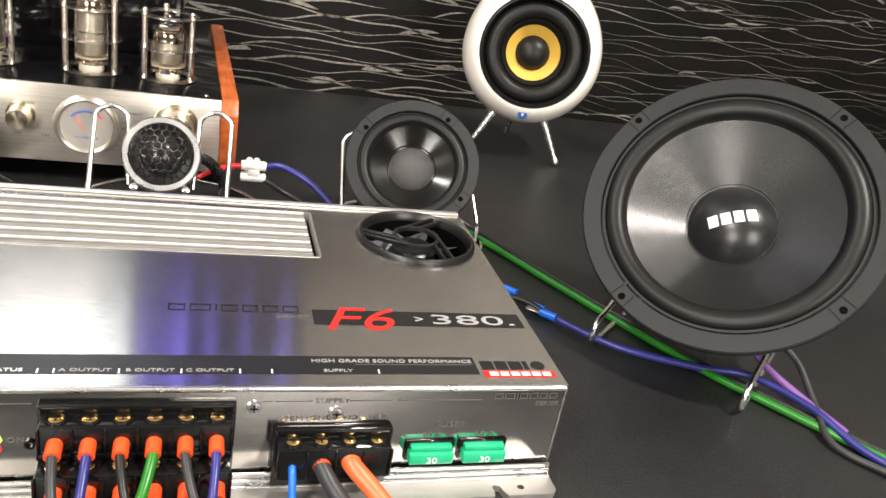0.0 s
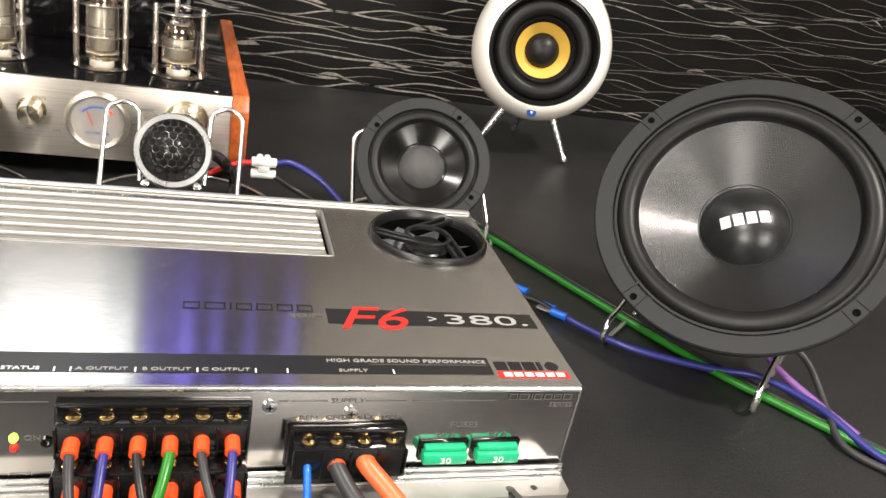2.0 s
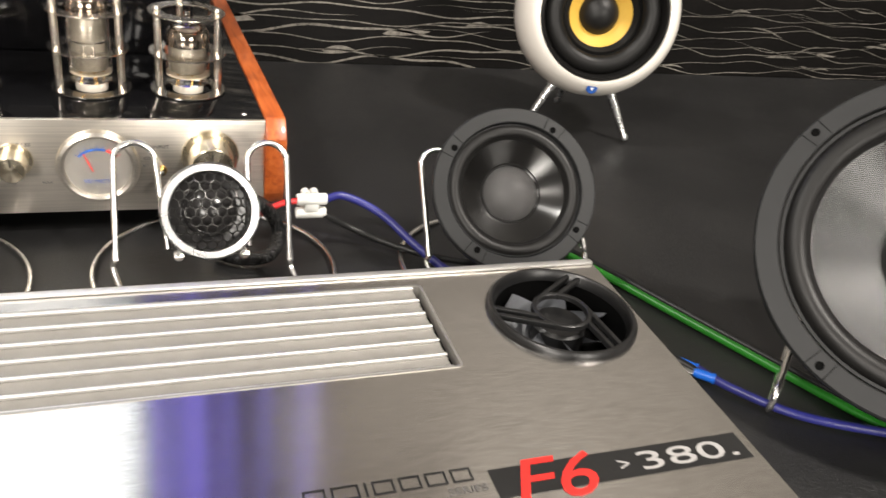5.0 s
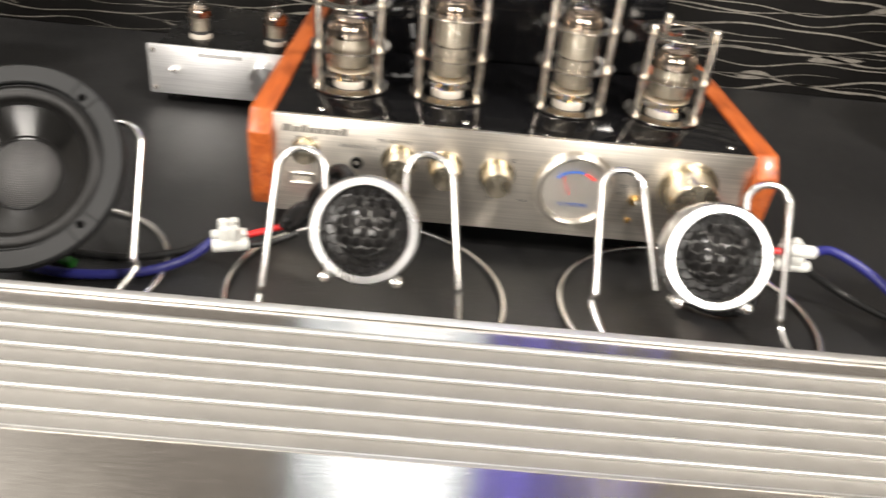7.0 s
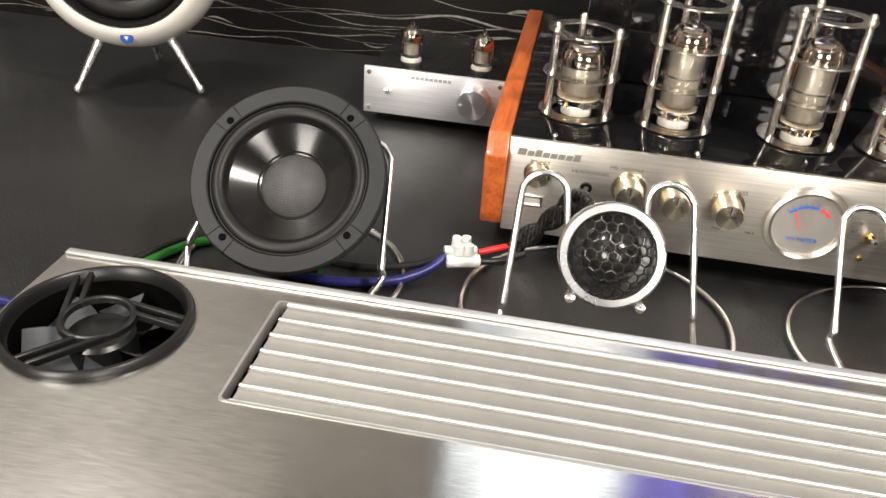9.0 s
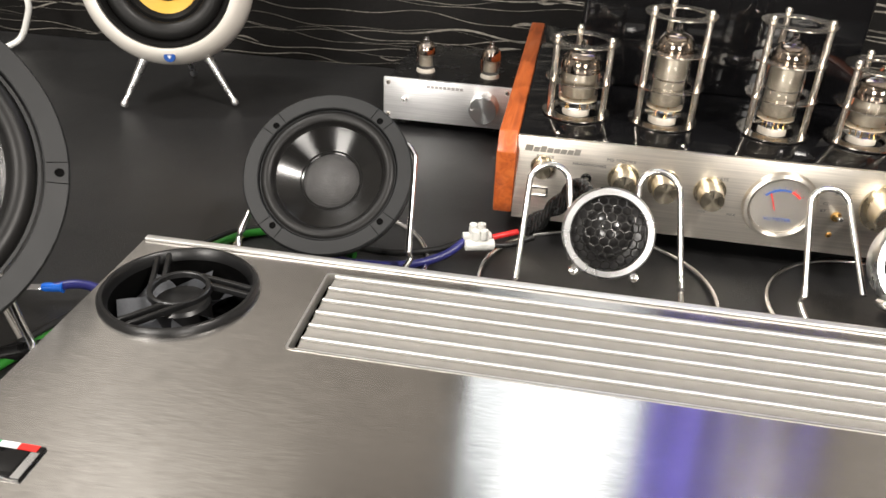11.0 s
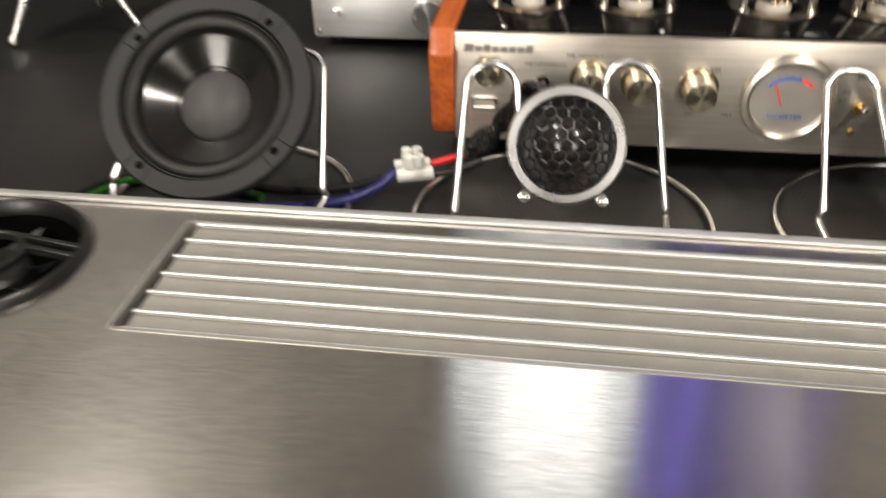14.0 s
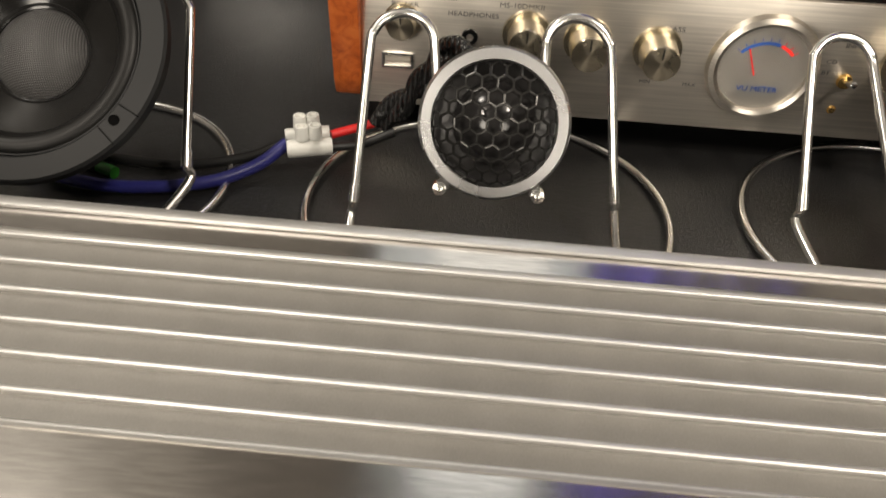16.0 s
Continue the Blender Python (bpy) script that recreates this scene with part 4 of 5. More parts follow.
# ---- white round loudspeakers ----
def pod(m, rear):
    ob = thing("pod_speaker", "white lacquered round loudspeaker on three metal legs", "loudspeaker", m, "round loudspeakers")
    c, R = Vector((0, 0.022, 0.1120)), 0.0740
    tilt = pose(*c, 78, 0, 0)    # z out of the front, slightly upwards
    bm = lathe([(0, -0.066)] + [(R * math.sin(a), -0.066 * math.cos(a)) for a in np.linspace(0.12, 1.45, 16)] + [(R, 0.004), (R * 0.985, 0.016), (R * 0.945, 0.027), (R * 0.88, 0.0350), (R * 0.80, 0.0395), (R * 0.775, 0.0395), (R * 0.765, 0.036), (R * 0.765, 0.0)], 96)
    for v in bm.verts:    # the shell draws up into an egg
        if v.co.y > 0 and math.hypot(v.co.x, v.co.y) > R * 0.78:
            v.co.y *= 1 + 0.20 * min(1.0, (math.hypot(v.co.x, v.co.y) / R - 0.78) / 0.2)
            v.co.x *= 1 - 0.06 * (v.co.y / R) ** 2
    part("cabinet", bm, WHITE, ob, "glossy white shell", tilt)
    part("port", lathe([(0, 0.0006), (0.0090, 0.0006), (0.0115, 0.0012), (0.0125, 0.0), (0.0125, -0.004), (0, -0.004)], 32), HOLE, ob, "dark round port in the top", tilt @ pose(0, R * 1.185, -0.006, -90, 0, 0))
    part("trim_ring", lathe([(R * 0.765, 0.030), (R * 0.762, 0.0385), (R * 0.735, 0.0395), (R * 0.715, 0.036), (R * 0.70, 0.030), (R * 0.70, 0.02), (R * 0.765, 0.02)], 80), RUBBER, ob, "", tilt)
    part("surround", lathe([(R * 0.70, 0.030)] + [(R * 0.585 + R * 0.105 * math.cos(a), 0.0285 + R * 0.085 * math.sin(a)) for a in np.linspace(0, math.pi, 12)] + [(R * 0.475, 0.024)], 80), RUBBER, ob, "black rubber surround", tilt)
    part("cone_rim", lathe([(R * 0.48, 0.0245), (R * 0.44, 0.0265), (R * 0.385, 0.0215)], 80), RUBBER, ob, "", tilt)
    part("cone", lathe([(R * 0.385, 0.0215), (R * 0.30, 0.0165), (R * 0.22, 0.0125)], 80), YELLOW, ob, "yellow woven cone", tilt)
    part("dust_cap", lathe([(0, 0.0245)] + [(R * 0.255 * math.sin(a), 0.0095 + 0.015 * math.cos(a)) for a in np.linspace(0.15, 1.5, 9)], 60), RUBBER, ob, "black domed cap", tilt)
    part("badge", lathe([(0, 0.0008), (0.0046, 0.0006), (0.0050, 0.0), (0.0050, -0.002), (0, -0.002)], 28), INK_BLUE, ob, "small blue round badge", tilt @ pose(0, -R * 0.865, 0.0362, 14, 0, 0))
    part("badge_mark", lathe([(0, 0.0003), (0.0020, 0.0003), (0.0020, 0), (0, 0)], 3), INK_WHITE, ob, "", tilt @ pose(0, -R * 0.865, 0.0370, 14, 0, 30))
    for (fx, fy), (tx, ty, tz) in (((-0.0490, 0.0), (-0.0240, 0.013, 0.052)), ((0.0490, 0.0), (0.0240, 0.013, 0.052)), (rear, (0.0, 0.050, 0.056))):
        a, b = Vector((fx, fy, 0.006)), Vector((tx, ty, tz))
        h = (b - a).length
        q = Vector((0, 0, 1)).rotation_difference(b - a).to_matrix().to_4x4()
        part("leg", lathe([(0, -0.004), (0.0026, -0.0035), (0.0036, -0.001), (0.0034, 0.0016), (0.0022, 0.0035), (0.0030, 0.014), (0.0050, h), (0, h)], 20), SATIN, ob, "tapered satin metal leg", Matrix.Translation(a) @ q)
    return ob


pod(pose(-0.5805, 0.8785, 0, 0, 0, 19), (0.003, 0.087))
pod(pose(0.3260, 0.8610, 0, 0, 0, -17), (-0.003, 0.087))
cable = thing("loudspeaker_cable", "white cable rising behind a round loudspeaker", "cable")
part("insulation", tube([(-0.835, 0.985, 0.0035), (-0.822, 0.998, 0.012), (-0.810, 1.000, 0.034), (-0.805, 1.000, 0.054), (-0.820, 1.002, 0.078), (-0.850, 1.010, 0.110)], 0.0032, 10), NYLON, cable)


# ---- valve amplifier ----
NX0, NX1, NY0, NY1, NZ0, NZ1 = -0.2690, 0.0265, 0.7070, 1.0000, 0.0165, 0.0765
WT = 0.0130
nob = thing("valve_amplifier", "valve amplifier with champagne front panel and reddish wooden sides", "amplifier")
part("chassis", box(NX0 + WT + 0.0002, NX1 - WT - 0.0002, NY0 + 0.0035, NY1 - 0.004, NZ0 + 0.001, NZ1 - 0.0022), BLACK_PLASTIC, nob)
part("top_deck", box(NX0 + WT + 0.0002, NX1 - WT - 0.0002, NY0 + 0.0035, NY1 - 0.004, NZ1 - 0.0020, NZ1 - 0.0005, 0.0004), BLACK_GLOSS, nob, "mirror-black top deck")
part("front_panel", box(NX0 + WT + 0.0001, NX1 - WT - 0.0001, NY0, NY0 + 0.0033, NZ0, NZ1, 0.0005), PANEL, nob, "brushed champagne aluminium panel")
for x0, s in ((NX0, -1), (NX1 - WT, 1)):
    prof = [(NY0 - 0.001, NZ0 + 0.010), (NY0 + 0.002, NZ0 + 0.0020), (NY0 + 0.010, NZ0 - 0.001), (NY1, NZ0 - 0.001), (NY1, NZ1 + 0.001), (NY0 + 0.004, NZ1 + 0.001), (NY0 - 0.006, NZ1 - 0.010)]
    bm = bmesh.new()
    fa = bm.faces.new([bm.verts.new((x0, y, z)) for y, z in prof])
    r = bmesh.ops.extrude_face_region(bm, geom=[fa])
    for v in r["geom"]:
        if isinstance(v, bmesh.types.BMVert):
            v.co.x = x0 + WT
    for v in bm.verts:
        if s > 0 and v.co.y > NY1 - 0.01:
            v.co.x -= 0.010
    bmesh.ops.bevel(bm, geom=bm.edges[:], offset=0.0014, segments=2, affect="EDGES", profile=0.5)
    part("side_panel", bm, WOOD, nob, "reddish varnished wooden side")
for x in (NX0 + 0.03, NX1 - 0.03):
    for y in (NY0 + 0.03, NY1 - 0.03):
        part("foot", lathe([(0, 0), (0.009, 0), (0.0105, 0.002), (0.0105, NZ0 + 0.0008), (0, NZ0 + 0.0008)], 24), RUBBER, nob, m=pose(x, y, 0))
cover = part("transformer_cover", box(-0.2230, -0.0215, 0.8300, 0.9600, NZ1 - 0.0004, 0.1610, 0.0025, 3), BLACK_GLOSS, nob, "glossy black transformer cover")
part("cover_mark", plate([[(0.040 * math.cos(k * math.pi / 24), 0.028 * math.sin(k * math.pi / 24)) for k in range(48)], [(0.0385 * math.cos(k * math.pi / 24), 0.0265 * math.sin(k * math.pi / 24)) for k in range(48)]], 0, 0.0002), INK_WHITE, cover, "pale oval line", pose(-0.120, 0.905, 0.1611), 0)
part("cover_mark", plate([[(0.022 * math.cos(k * math.pi / 24), 0.0105 * math.sin(k * math.pi / 24)) for k in range(48)], [(0.0212 * math.cos(k * math.pi / 24), 0.0097 * math.sin(k * math.pi / 24)) for k in range(48)]], 0, 0.0002), INK_WHITE, cover, "", pose(-0.120, 0.905, 0.1611), 0)


def on_panel(x, z):
    return pose(x, NY0, z) @ FRONT


def knob(x, z, r, h, material=None):
    k = part("knob", lathe([(0, h), (r * 0.88, h), (r * 0.92, h - 0.0005), (r * 0.93, h - 0.0012), (r * 0.99, h * 0.30), (r, h * 0.28), (r, 0.0015), (r * 1.22, 0.0014), (r * 1.26, 0.0), (0, 0.0)], 40), material or BRASS, nob, "champagne metal knob", on_panel(x, z))
    part("knob_line", box(-0.0003, 0.0003, r * 0.25, r * 0.8, h, h + 0.0002), INK, k, smooth=0)


for x, z, r, h in KNOBS:
    knob(x, z, r * 0.92, h)
vu = part("vu_meter", lathe([(0, 0.0004), (0.0185, 0.0004), (0.0190, 0.0030), (0.0205, 0.0040), (0.0226, 0.0030), (0.0236, 0.0)], 64), PANEL, nob, "round level meter with silver bezel", on_panel(-0.0845, 0.0470))
part("dial", lathe([(0, 0.0010), (0.0186, 0.0010), (0.0186, 0.0005), (0, 0.0005)], 48), DIAL, vu, "silver dial face")
for mt, a0, a1 in ((INK_BLUE, 138, 72), (INK_RED, 70, 42)):
    bm = bmesh.new()
    rows = [(bm.verts.new((0.0150 * math.cos(radians(a)), -0.003 + 0.0150 * math.sin(radians(a)), 0.0013)), bm.verts.new((0.0136 * math.cos(radians(a)), -0.003 + 0.0136 * math.sin(radians(a)), 0.0013))) for a in np.linspace(a0, a1, 14)]
    for a, b in zip(rows, rows[1:]):
        bm.faces.new((a[0], b[0], b[1], a[1]))
    part("scale_arc", bm, mt, vu, smooth=0)
for k in range(9):
    part("scale_mark", box(-0.00015, 0.00015, 0.0152, 0.0168, 0.0012, 0.0013), INK_BLUE if k < 6 else INK_RED, vu, m=pose(0, -0.003, 0, 0, 0, 48 - 12 * k), smooth=0)
part("needle", box(-0.0003, 0.0003, 0.0, 0.0125, 0.0015, 0.0018), INK_RED, vu, "red needle", pose(-0.0030, -0.003, 0, 0, 0, 22), 0)
lettering("dial_words", "VU METER", 0.0033, INK_BLUE, vu, pose(0, -0.0105, 0.0012), "CENTER", 1.15)
gl = part("meter_glass", lathe([(0, 0.0038), (0.0150, 0.0034), (0.0192, 0.0028), (0.0192, 0.0024), (0, 0.0030)], 48), GLASS, vu, "clear meter glass")
gl.visible_shadow = False
tg = part("input_switch", lathe([(0, 0.0015), (0.0030, 0.0015), (0.0034, 0.0), (0, 0.0)], 20), GOLD, nob, "small toggle switch", on_panel(-0.0490, 0.0435))
part("switch_lever", lathe([(0, 0.0100), (0.0014, 0.0095), (0.0011, 0.0), (0, 0)], 14), CHROME, tg, m=pose(0, 0, 0.001, -18, 0, 0))
part("power_light", lathe([(0, 0.0014), (0.0014, 0.001), (0.0020, 0.0), (0, 0)], 16), GOLD, nob, "small amber indicator", on_panel(-0.0500, 0.0300))
part("headphone_jack", lathe([(0.0016, -0.001), (0.0016, 0.0012), (0.0034, 0.0012), (0.0036, 0.0), (0.0016, -0.001)], 22), BLOCK, nob, "black headphone socket", on_panel(-0.2090, 0.0510))
part("usb_port", plate([rounded(-0.0070, 0.0070, -0.0035, 0.0035, 0.0006, 2), rounded(-0.0060, 0.0060, -0.0025, 0.0025, 0.0004, 2)], 0, 0.0012), SATIN, nob, "metal data socket", on_panel(-0.2400, 0.0380))
part("usb_tongue", box(-0.0055, 0.0055, -0.0004, 0.0018, 0, 0.0008), CERAMIC, nob, "", on_panel(-0.2400, 0.0380), 0)
for k in range(8):
    x0 = 0.0044 * k + (0.0012 if k else 0.0)
    part("maker_mark", plate([[(x0, 0), (x0 + (0.0050 if k == 0 else 0.0038), 0), (x0 + (0.0058 if k == 0 else 0.0046), 0.0042 if k in (0, 2, 7) else 0.0032), (x0 + 0.0008, 0.0042 if k in (0, 2, 7) else 0.0032)]], 0, 0.0002), INK_SOFT, nob, "slanted grey maker's mark", on_panel(-0.2510, 0.0665), 0)
for words, x, z, sz in (("POWER", -0.2370, 0.0625, 0.0028), ("HEADPHONES", -0.2080, 0.0600, 0.0028), ("BASS", -0.1235, 0.0600, 0.0030), ("VOLUME", -0.0220, 0.0650, 0.0030),
                        ("INPUT", -0.0490, 0.0585, 0.0028), ("CD", -0.0570, 0.0510, 0.0026), ("BT", -0.0580, 0.0460, 0.0026), ("MS-10DMKII", -0.1880, 0.0650, 0.0030), ("MIN", -0.1320, 0.0360, 0.0022), ("MAX", -0.1130, 0.0360, 0.0022)):
    lettering("panel_words", words, sz, INK_GREY, nob, pose(x, NY0 - 0.0003, z) @ FRONT, "CENTER", 1.2, thick=0.0001)
for x in (NX0 + WT + 0.025, -0.150, NX1 - WT - 0.012):
    screw_x = part("deck_screw", lathe([(0, 0.0012), (0.0014, 0.0010), (0.0018, 0.0), (0, 0)], 14), CHROME, nob, m=pose(x, NY0 + 0.012, NZ1 - 0.0005))


def valve(x, y, tall, group):
    v = thing("valve", ("tall" if tall else "short") + " glass valve with silvered top in a white socket", "valve", pose(x, y, NZ1 - 0.0004), group)
    h, r = (0.0625, 0.0124) if tall else (0.0455, 0.0136)
    part("socket", lathe([(0, 0.0), (0.0094, 0.0), (0.0094, 0.0026), (0.0086, 0.0042), (0, 0.0046)], 32), CERAMIC, v, "white ceramic socket")
    glass_ob = part("bulb", lathe([(0, 0.005), (r * 0.8, 0.0048), (r * 0.97, 0.0062), (r, 0.009), (r, h - 0.010), (r * 0.93, h - 0.0055), (r * 0.70, h - 0.0020), (r * 0.34, h - 0.0004), (r * 0.2, h + 0.0016), (r * 0.13, h + 0.0056), (0, h + 0.0066)], 36), GLASS, v, "clear glass bulb")
    glass_ob.visible_shadow = False
    part("getter", lathe([(0, h - 0.0012), (r * 0.32, h - 0.0014), (r * 0.67, h - 0.0030), (r * 0.90, h - 0.0064), (r * 0.965, h - 0.0102), (r * 0.965, h - (0.014 if tall else 0.015))], 36), GETTER, v, "silvered getter mirror")
    p0, p1 = 0.013, h - 0.016
    part("anode", lathe([(0, p0), (r * 0.66, p0), (r * 0.70, p0 + 0.001), (r * 0.70, p1), (r * 0.64, p1 + 0.001), (0, p1 + 0.001)], 10), PLATE, v, "grey metal anode", m=pose(0, 0, 0, 0, 0, 17))
    for z in (p0 - 0.0022, p1 + 0.0020):
        part("mica_disc", lathe([(0, z), (r * 0.93, z), (r * 0.93, z + 0.0005), (0, z + 0.0005)], 24), MICA, v)
    part("band", lathe([(r * 0.70, (p0 + p1) / 2), (r * 0.76, (p0 + p1) / 2 + 0.0008), (r * 0.68, (p0 + p1) / 2 + 0.0016)], 24), CHROME, v)
    for k in range(5):
        a = 2 * math.pi * k / 5
        part("pin_wire", tube([(r * 0.45 * math.cos(a), r * 0.45 * math.sin(a), 0.005), (r * 0.5 * math.cos(a), r * 0.5 * math.sin(a), p0)], 0.0004, 6, curve=False), GOLD, v)
    c = thing("valve_cage", "nickel cage of rings and three posts round a valve", "valve cage", pose(x, y, NZ1 - 0.0003), group.replace("valves", "cages"))
    top = 0.074 if tall else 0.051
    R = 0.0198
    for z in ((0.0012, top * 0.36, top * 0.68, top) if tall else (0.0012, top * 0.5, top)):
        part("cage_ring", lathe([(R - 0.0046, z - 0.0004), (R - 0.0046, z + 0.0004), (R + 0.0036, z + 0.0004), (R + 0.0036, z - 0.0004), (R - 0.0046, z - 0.0004)], 48), NICKEL, c)
    for a in (100, 205, 335):
        post = part("post", lathe([(0, 0.0), (0.0022, 0.0), (0.0022, top + 0.0006), (0.0018, top + 0.0010), (0.0024, top + 0.0020), (0.0026, top + 0.0036), (0.0016, top + 0.0052), (0, top + 0.0056)], 14), NICKEL, c, m=pose(R * math.cos(radians(a)), R * math.sin(radians(a)), 0))


for x, tall in ((-0.2205, False), (-0.1610, True), (-0.0875, True), (-0.0295, False)):
    valve(x, 0.7615, tall, "valves on the amplifier")

# ---- small valve preamplifier ----
PX0, PX1, PY, PZ0, PZ1 = -0.3890, -0.2740, 0.8870, 0.0080, 0.0465
pre = thing("preamplifier", "small valve preamplifier with brushed aluminium front and black case", "preamplifier")
part("case", box(PX0 + 0.003, PX1 - 0.001, PY + 0.0042, PY + 0.125, PZ0 + 0.001, PZ1 - 0.003, 0.001), BLACK_PLASTIC, pre, "black metal case")
part("front_panel", box(PX0, PX1, PY, PY + 0.004, PZ0, PZ1, 0.001), ALU, pre, "brushed aluminium front")
part("volume_knob", lathe([(0, 0.0140), (0.0118, 0.0140), (0.0124, 0.0134), (0.0126, 0.001), (0.0126, 0), (0, 0)], 48), TURNED, pre, "turned aluminium knob", pose(-0.2975, PY, 0.0290) @ FRONT)
part("knob_line", box(-0.0112, -0.0085, -0.0004, 0.0004, 0.0140, 0.0142), INK_WHITE, pre, "", pose(-0.2975, PY, 0.0290) @ FRONT, 0)
tb = part("switch_nut", lathe([(0, 0.0018), (0.0028, 0.0018), (0.0030, 0), (0, 0)], 6), CHROME, pre, "", pose(-0.3690, PY, 0.0280) @ FRONT)
part("switch_lever", lathe([(0, 0.0095), (0.0016, 0.0088), (0.0010, 0), (0, 0)], 14), CHROME, pre, "chrome toggle lever", pose(-0.3690, PY, 0.0280) @ FRONT @ pose(0, 0, 0.001, -22, 0, 0))
part("maker_mark", bars([0.0030] * 9, 0.0024, 0.0007, 0.0002), INK_MID, pre, "faint grey maker's mark", pose(-0.3500, PY - 0.0001, 0.0400) @ FRONT, 0)
for x in (PX0 + 0.0045, PX1 - 0.0045):
    for z in (PZ0 + 0.0045, PZ1 - 0.0045):
        part("panel_screw", lathe([(0, 0.0010), (0.0016, 0.0008), (0.0021, 0.0), (0, 0)], 16), NICKEL, pre, m=pose(x, PY, z) @ FRONT)
for x in (PX0 + 0.015, PX1 - 0.015):
    for y in (PY + 0.02, PY + 0.105):
        part("foot", lathe([(0, 0), (0.006, 0), (0.006, PZ0 + 0.0008), (0, PZ0 + 0.0008)], 18), RUBBER, pre, m=pose(x, y, 0))
for x in (-0.3580, -0.2985):
    v = thing("valve", "small glass valve with silvered top on the preamplifier", "valve", pose(x, 0.9240, PZ1 - 0.0031), "preamplifier valves")
    part("socket", lathe([(0, 0), (0.0086, 0), (0.0086, 0.0014), (0.0078, 0.0030), (0, 0.0034)], 28), CERAMIC, v)
    gg = part("bulb", lathe([(0, 0.0036), (0.0075, 0.0036), (0.0088, 0.0055), (0.0088, 0.0200), (0.0080, 0.0245), (0.0050, 0.0278), (0.0022, 0.0288), (0.0013, 0.0325), (0, 0.0332)], 32), GLASS, v, "clear glass bulb")
    gg.visible_shadow = False
    part("getter", lathe([(0, 0.0275), (0.0048, 0.0268), (0.0077, 0.0236), (0.0084, 0.0200), (0.0084, 0.0165)], 32), GETTER, v, "silvered getter mirror")
    part("anode", lathe([(0, 0.006), (0.0052, 0.006), (0.0052, 0.0160), (0, 0.0160)], 10), PLATE, v)
    part("mica_disc", lathe([(0, 0.0162), (0.0080, 0.0162), (0.0080, 0.0167), (0, 0.0167)], 20), MICA, v)

# ---- cables and connectors on the table ----
def cable_run(name, label, pts, r, material):
    ob = thing(name, label, "cable")
    part("insulation", tube(pts, r, 10), material, ob)
    return ob


for s, pts in ((1, [(0.140, 0.645), (0.172, 0.662), (0.197, 0.664), (0.216, 0.643), (0.262, 0.554), (0.314, 0.456), (0.345, 0.412), (0.384, 0.362), (0.440, 0.300)]),
               (-1, [(-0.352, 0.652), (-0.390, 0.668), (-0.420, 0.668), (-0.445, 0.640), (-0.486, 0.539), (-0.510, 0.470), (-0.540, 0.390)])):
    cable_run("speaker_cable", "green speaker wire running beside a black one", [(x, y, 0.0032) for x, y in pts], 0.0027, GREEN_WIRE)
    cable_run("speaker_cable", "black speaker wire running beside a green one", [(x + 0.0062 * s, y + 0.0028, 0.0032) for x, y in pts], 0.0027, BLACK_WIRE)


def spade(x, y, yaw, z=0.004):
    ob = thing("spade_connector", "blue crimp connector with bare metal blade", "connector", pose(x, y, z, 0, 0, yaw), "crimp connectors")
    part("sleeve", lathe([(0.0, -0.006), (0.0022, -0.006), (0.0028, -0.004), (0.0028, 0.004), (0.0034, 0.006), (0, 0.006)], 16), BRIGHT_BLUE, ob, "bright blue sleeve", pose(0, 0, 0, 0, 90, 0))
    part("blade", box(-0.0160, -0.0058, -0.0026, 0.0026, -0.0004, 0.0004, 0.0002, 1), SATIN, ob, "bare metal blade")


spade(0.2290, 0.5230, -50)
spade(0.2330, 0.5120, -42, 0.0045)
spade(0.2080, 0.5400, -46)
spade(0.2150, 0.5430, -46, 0.006)
spade(-0.5080, 0.5640, 12, 0.010)
cable_run("speaker_cable", "dull violet-blue speaker wire", [(0.2330, 0.5190, 0.004), (0.2440, 0.4990, 0.004), (0.2700, 0.4720, 0.004), (0.3150, 0.4500, 0.004), (0.3430, 0.4330, 0.009), (0.3640, 0.4000, 0.009), (0.3780, 0.3620, 0.004), (0.4100, 0.3150, 0.004)], 0.0026, BLUE_WIRE)
cable_run("speaker_cable", "black wire between crimp connectors", [(0.190, 0.560, 0.004), (0.2070, 0.5420, 0.004), (0.2230, 0.5280, 0.005), (0.2320, 0.5150, 0.004)], 0.0024, BLACK_WIRE)
cable_run("speaker_cable", "purple and white wire under the woofer", [(0.3420, 0.4500, 0.030), (0.3500, 0.4300, 0.018), (0.3640, 0.4060, 0.010), (0.3780, 0.3800, 0.004)], 0.0025, PURPLE)
cable_run("speaker_cable", "grey wire hanging from the woofer", [(0.3550, 0.4520, 0.034), (0.3700, 0.4300, 0.024), (0.3690, 0.4020, 0.010), (0.3620, 0.3720, 0.0030), (0.3800, 0.3450, 0.0030)], 0.0022, GREY_WIRE)
spade(0.3620, 0.4480, 70, 0.030)
cable_run("speaker_cable", "bright blue printed speaker wire", [(-0.5080, 0.5640, 0.010), (-0.4950, 0.5690, 0.011), (-0.4800, 0.5690, 0.008), (-0.4640, 0.5560, 0.004), (-0.4520, 0.5300, 0.004)], 0.0028, BLUE_WIRE)
cable_run("speaker_cable", "black wire with blue band beside the amplifier", [(-0.5450, 0.4950, 0.005), (-0.5150, 0.5010, 0.005), (-0.5050, 0.5040, 0.005)], 0.0022, BLACK_WIRE)
bnd = thing("cable_joint", "black heat-shrink joint with blue band", "cable")
part("heat_shrink", tube([(-0.5020, 0.5060, 0.0055), (-0.4880, 0.5150, 0.0055), (-0.4700, 0.5220, 0.0050), (-0.4500, 0.5220, 0.0050)], 0.0046, 12), BLACK_PLASTIC, bnd)
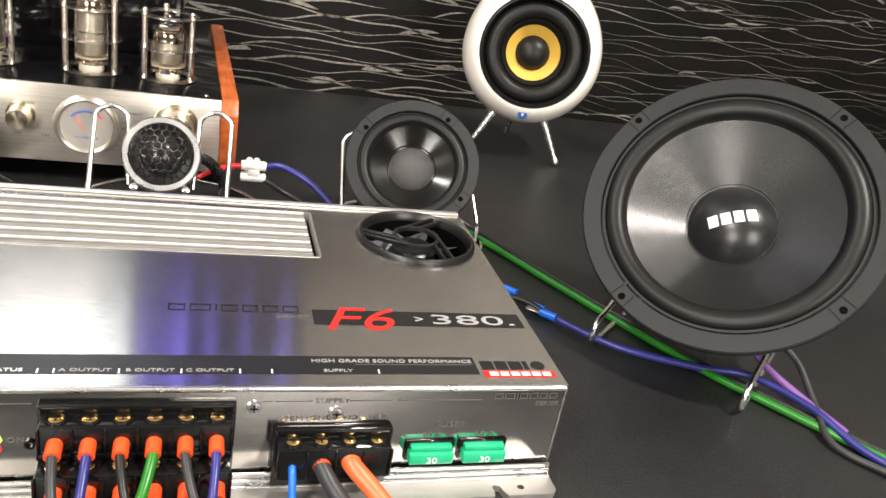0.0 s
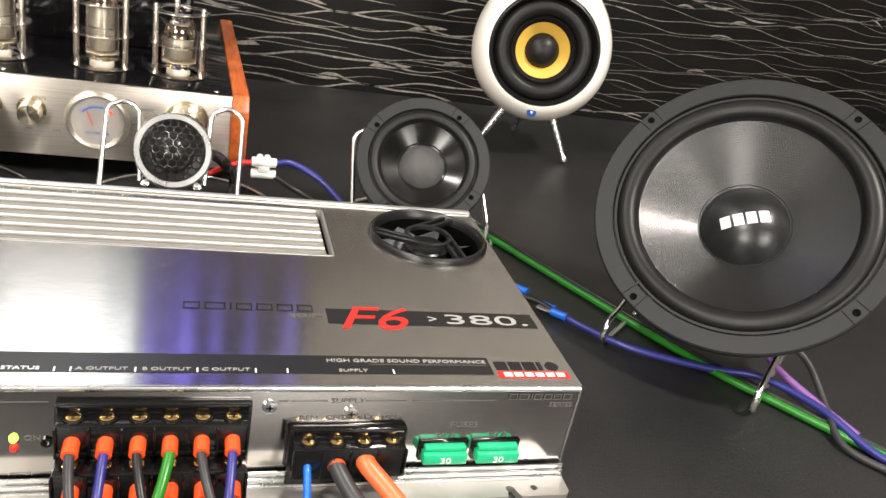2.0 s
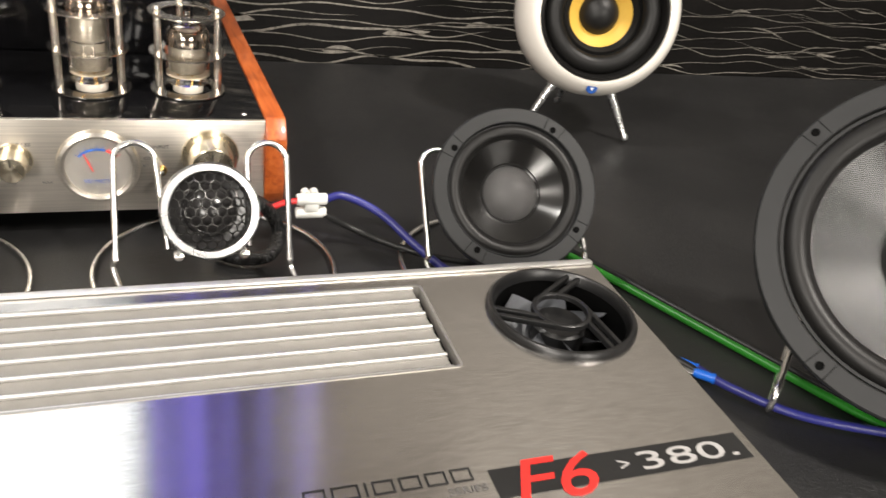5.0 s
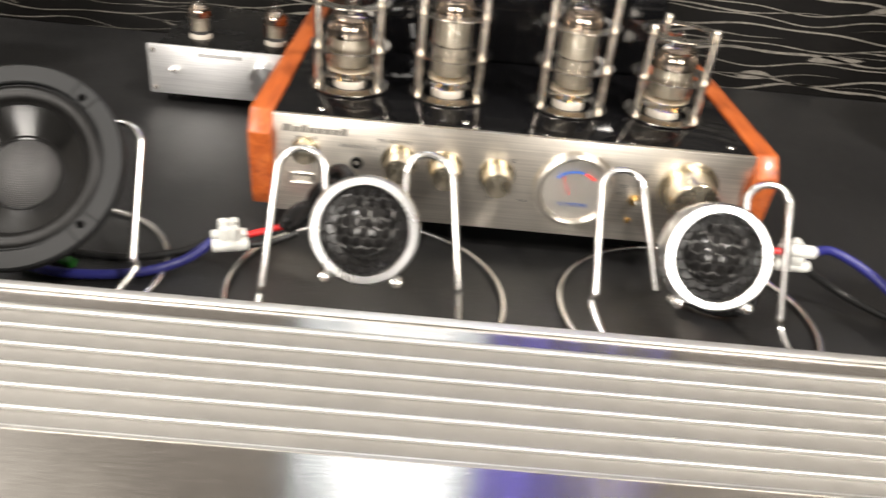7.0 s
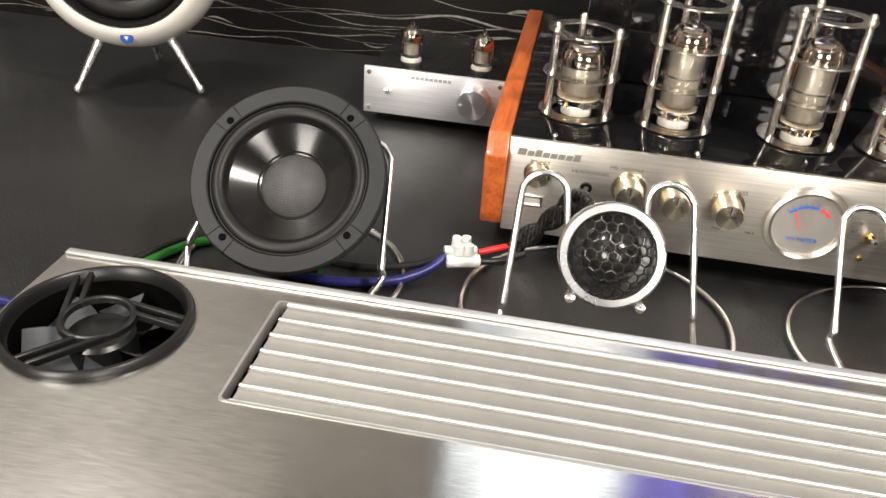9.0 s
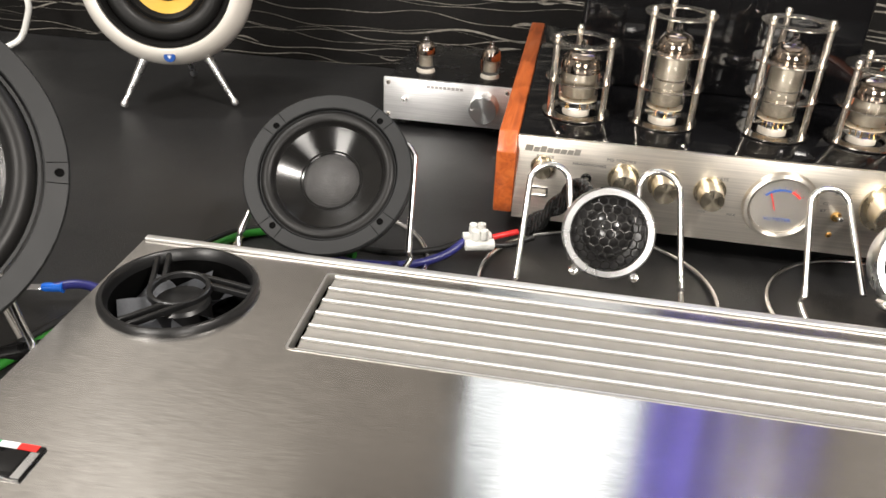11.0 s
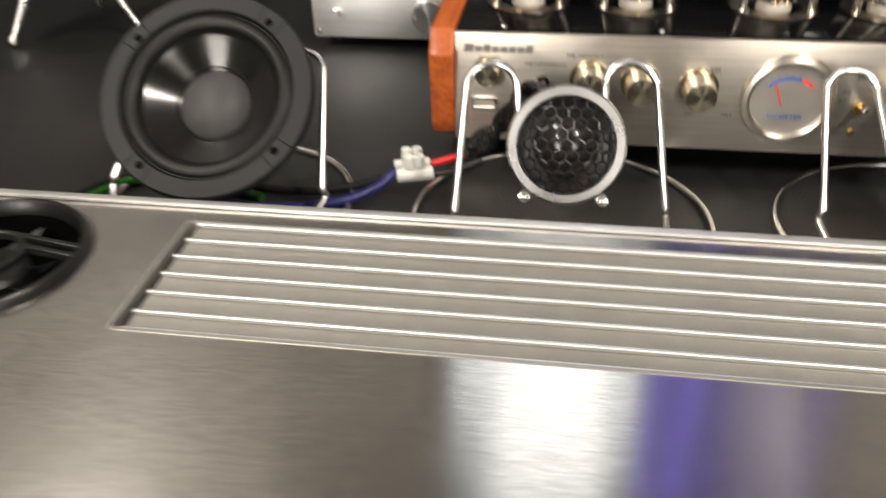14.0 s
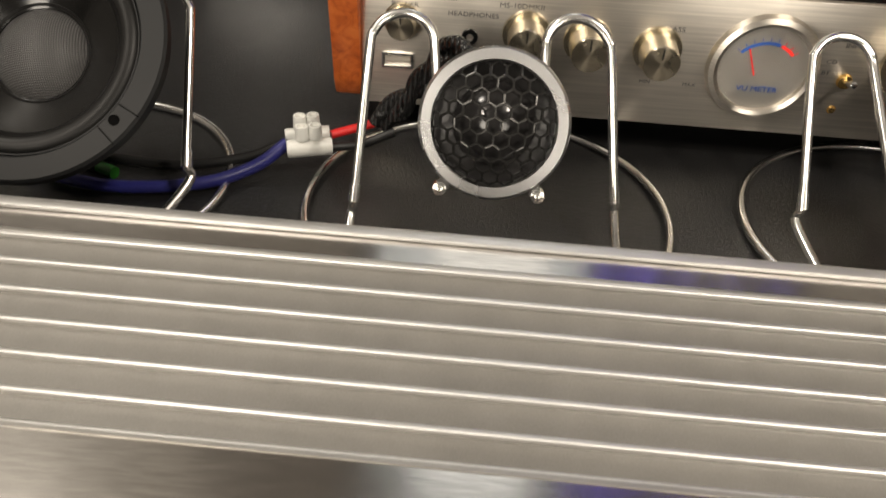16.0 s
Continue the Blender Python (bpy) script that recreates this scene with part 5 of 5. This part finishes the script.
part("band", tube([(-0.5085, 0.5030, 0.0052), (-0.5020, 0.5060, 0.0055)], 0.0048, 14, curve=False), BRIGHT_BLUE, bnd, "bright blue band")
cable_run("speaker_cable", "dull blue wire hanging behind the woofer", [(-0.5250, 0.5400, 0.030), (-0.5300, 0.5200, 0.018), (-0.5500, 0.5000, 0.004)], 0.0028, BLUE_WIRE)


def lustre(m):
    ob = thing("terminal_connector", "translucent white two-way screw connector on the table", "connector", m, "screw connectors")
    part("body", box(-0.0046, 0.0046, -0.0035, 0.0035, 0.0012, 0.0082, 0.0012), NYLON, ob)
    for y in (-0.0050, 0.0050):
        part("barrel", lathe([(0.0020, -0.0095), (0.0034, -0.0095), (0.0038, -0.0088), (0.0038, 0.0088), (0.0034, 0.0095), (0.0020, 0.0095), (0.0018, 0.0070), (0, 0.0070), (0, -0.0070), (0.0018, -0.0070), (0.0020, -0.0095)], 18), NYLON, ob, m=pose(0, y, 0.0047, 0, 90, 0))
    for y in (-0.0045, 0.0045):
        for x in (-0.0028, 0.0028):
            part("screw_tower", lathe([(0, 0.0135), (0.0016, 0.0135), (0.0018, 0.0150), (0.0027, 0.0150), (0.0030, 0.0090), (0, 0.0090)], 18), NYLON, ob, m=pose(x, y, 0))


lustre(pose(-0.2740, 0.6740, 0.0080, 0, 0, 18))
lustre(pose(0.0395, 0.6760, 0.0295, -84, 0, 0))
cable_run("speaker_cable", "short red wire from a screw connector", [(-0.2650, 0.6790, 0.0140), (-0.2520, 0.6850, 0.0160), (-0.2400, 0.6880, 0.0190)], 0.0020, RED_WIRE)
cable_run("speaker_cable", "short black wire from a screw connector", [(-0.2660, 0.6730, 0.0110), (-0.2520, 0.6780, 0.0110), (-0.2380, 0.6820, 0.0160)], 0.0020, BLACK_WIRE)
cable_run("speaker_cable", "dull blue wire from a screw connector along the table", [(-0.2830, 0.6720, 0.0120), (-0.2950, 0.6610, 0.0060), (-0.3150, 0.6490, 0.0035), (-0.3500, 0.6420, 0.0035), (-0.3900, 0.6500, 0.0035)], 0.0028, BLUE_WIRE)
cable_run("speaker_cable", "black wire from a screw connector along the table", [(-0.2830, 0.6780, 0.0100), (-0.3000, 0.6700, 0.0050), (-0.3300, 0.6620, 0.0030), (-0.3700, 0.6650, 0.0030)], 0.0024, BLACK_WIRE)
sl = thing("braided_cable", "bundle of black braided sleeving leading to the tweeter", "cable")
for k in range(4):
    a = k * math.pi / 2 + 0.4
    ox, oz = 0.0034 * math.cos(a), 0.0034 * math.sin(a)
    part("sleeve", tube([(-0.2010, 0.6560, 0.050 + oz), (-0.2100, 0.6700, 0.0580 + 1.6 * oz), (-0.2180 + ox, 0.6790, 0.0520 + 1.8 * oz), (-0.2260 - ox, 0.6830 + 0.5 * ox, 0.0400 + oz), (-0.2360 + ox, 0.6850 - 0.5 * ox, 0.0280 - oz), (-0.2440 + ox, 0.6850, 0.0190 + oz)], 0.0029, 10), BRAID, sl)
cable_run("speaker_cable", "short red wire from a screw connector", [(0.0320, 0.6800, 0.0342), (0.0220, 0.6790, 0.0335), (0.0080, 0.6760, 0.0290), (-0.0020, 0.6700, 0.0260)], 0.0020, RED_WIRE)
cable_run("speaker_cable", "dull blue wire arching towards the midrange driver", [(0.0470, 0.6800, 0.0345), (0.0620, 0.6850, 0.0340), (0.0850, 0.6750, 0.0250), (0.1050, 0.6520, 0.0120), (0.1250, 0.6280, 0.0050), (0.1600, 0.6150, 0.0040)], 0.0027, BLUE_WIRE)
cable_run("speaker_cable", "dark wire from a screw connector towards the midrange driver", [(0.0470, 0.6800, 0.0245), (0.0700, 0.6780, 0.0120), (0.0950, 0.6650, 0.0060), (0.1200, 0.6500, 0.0050), (0.1500, 0.6400, 0.0040)], 0.0024, BLACK_WIRE)
br = thing("braided_cable", "coil of black braided sleeving behind the tweeter", "cable")
part("sleeve", tube([(-0.0150, 0.6500, 0.050), (0.0050, 0.6680, 0.0400), (0.0180, 0.6750, 0.0180), (0.0120, 0.6620, 0.0070), (-0.0060, 0.6600, 0.0060), (-0.0200, 0.6700, 0.0060)], 0.0042, 12), BRAID, br)
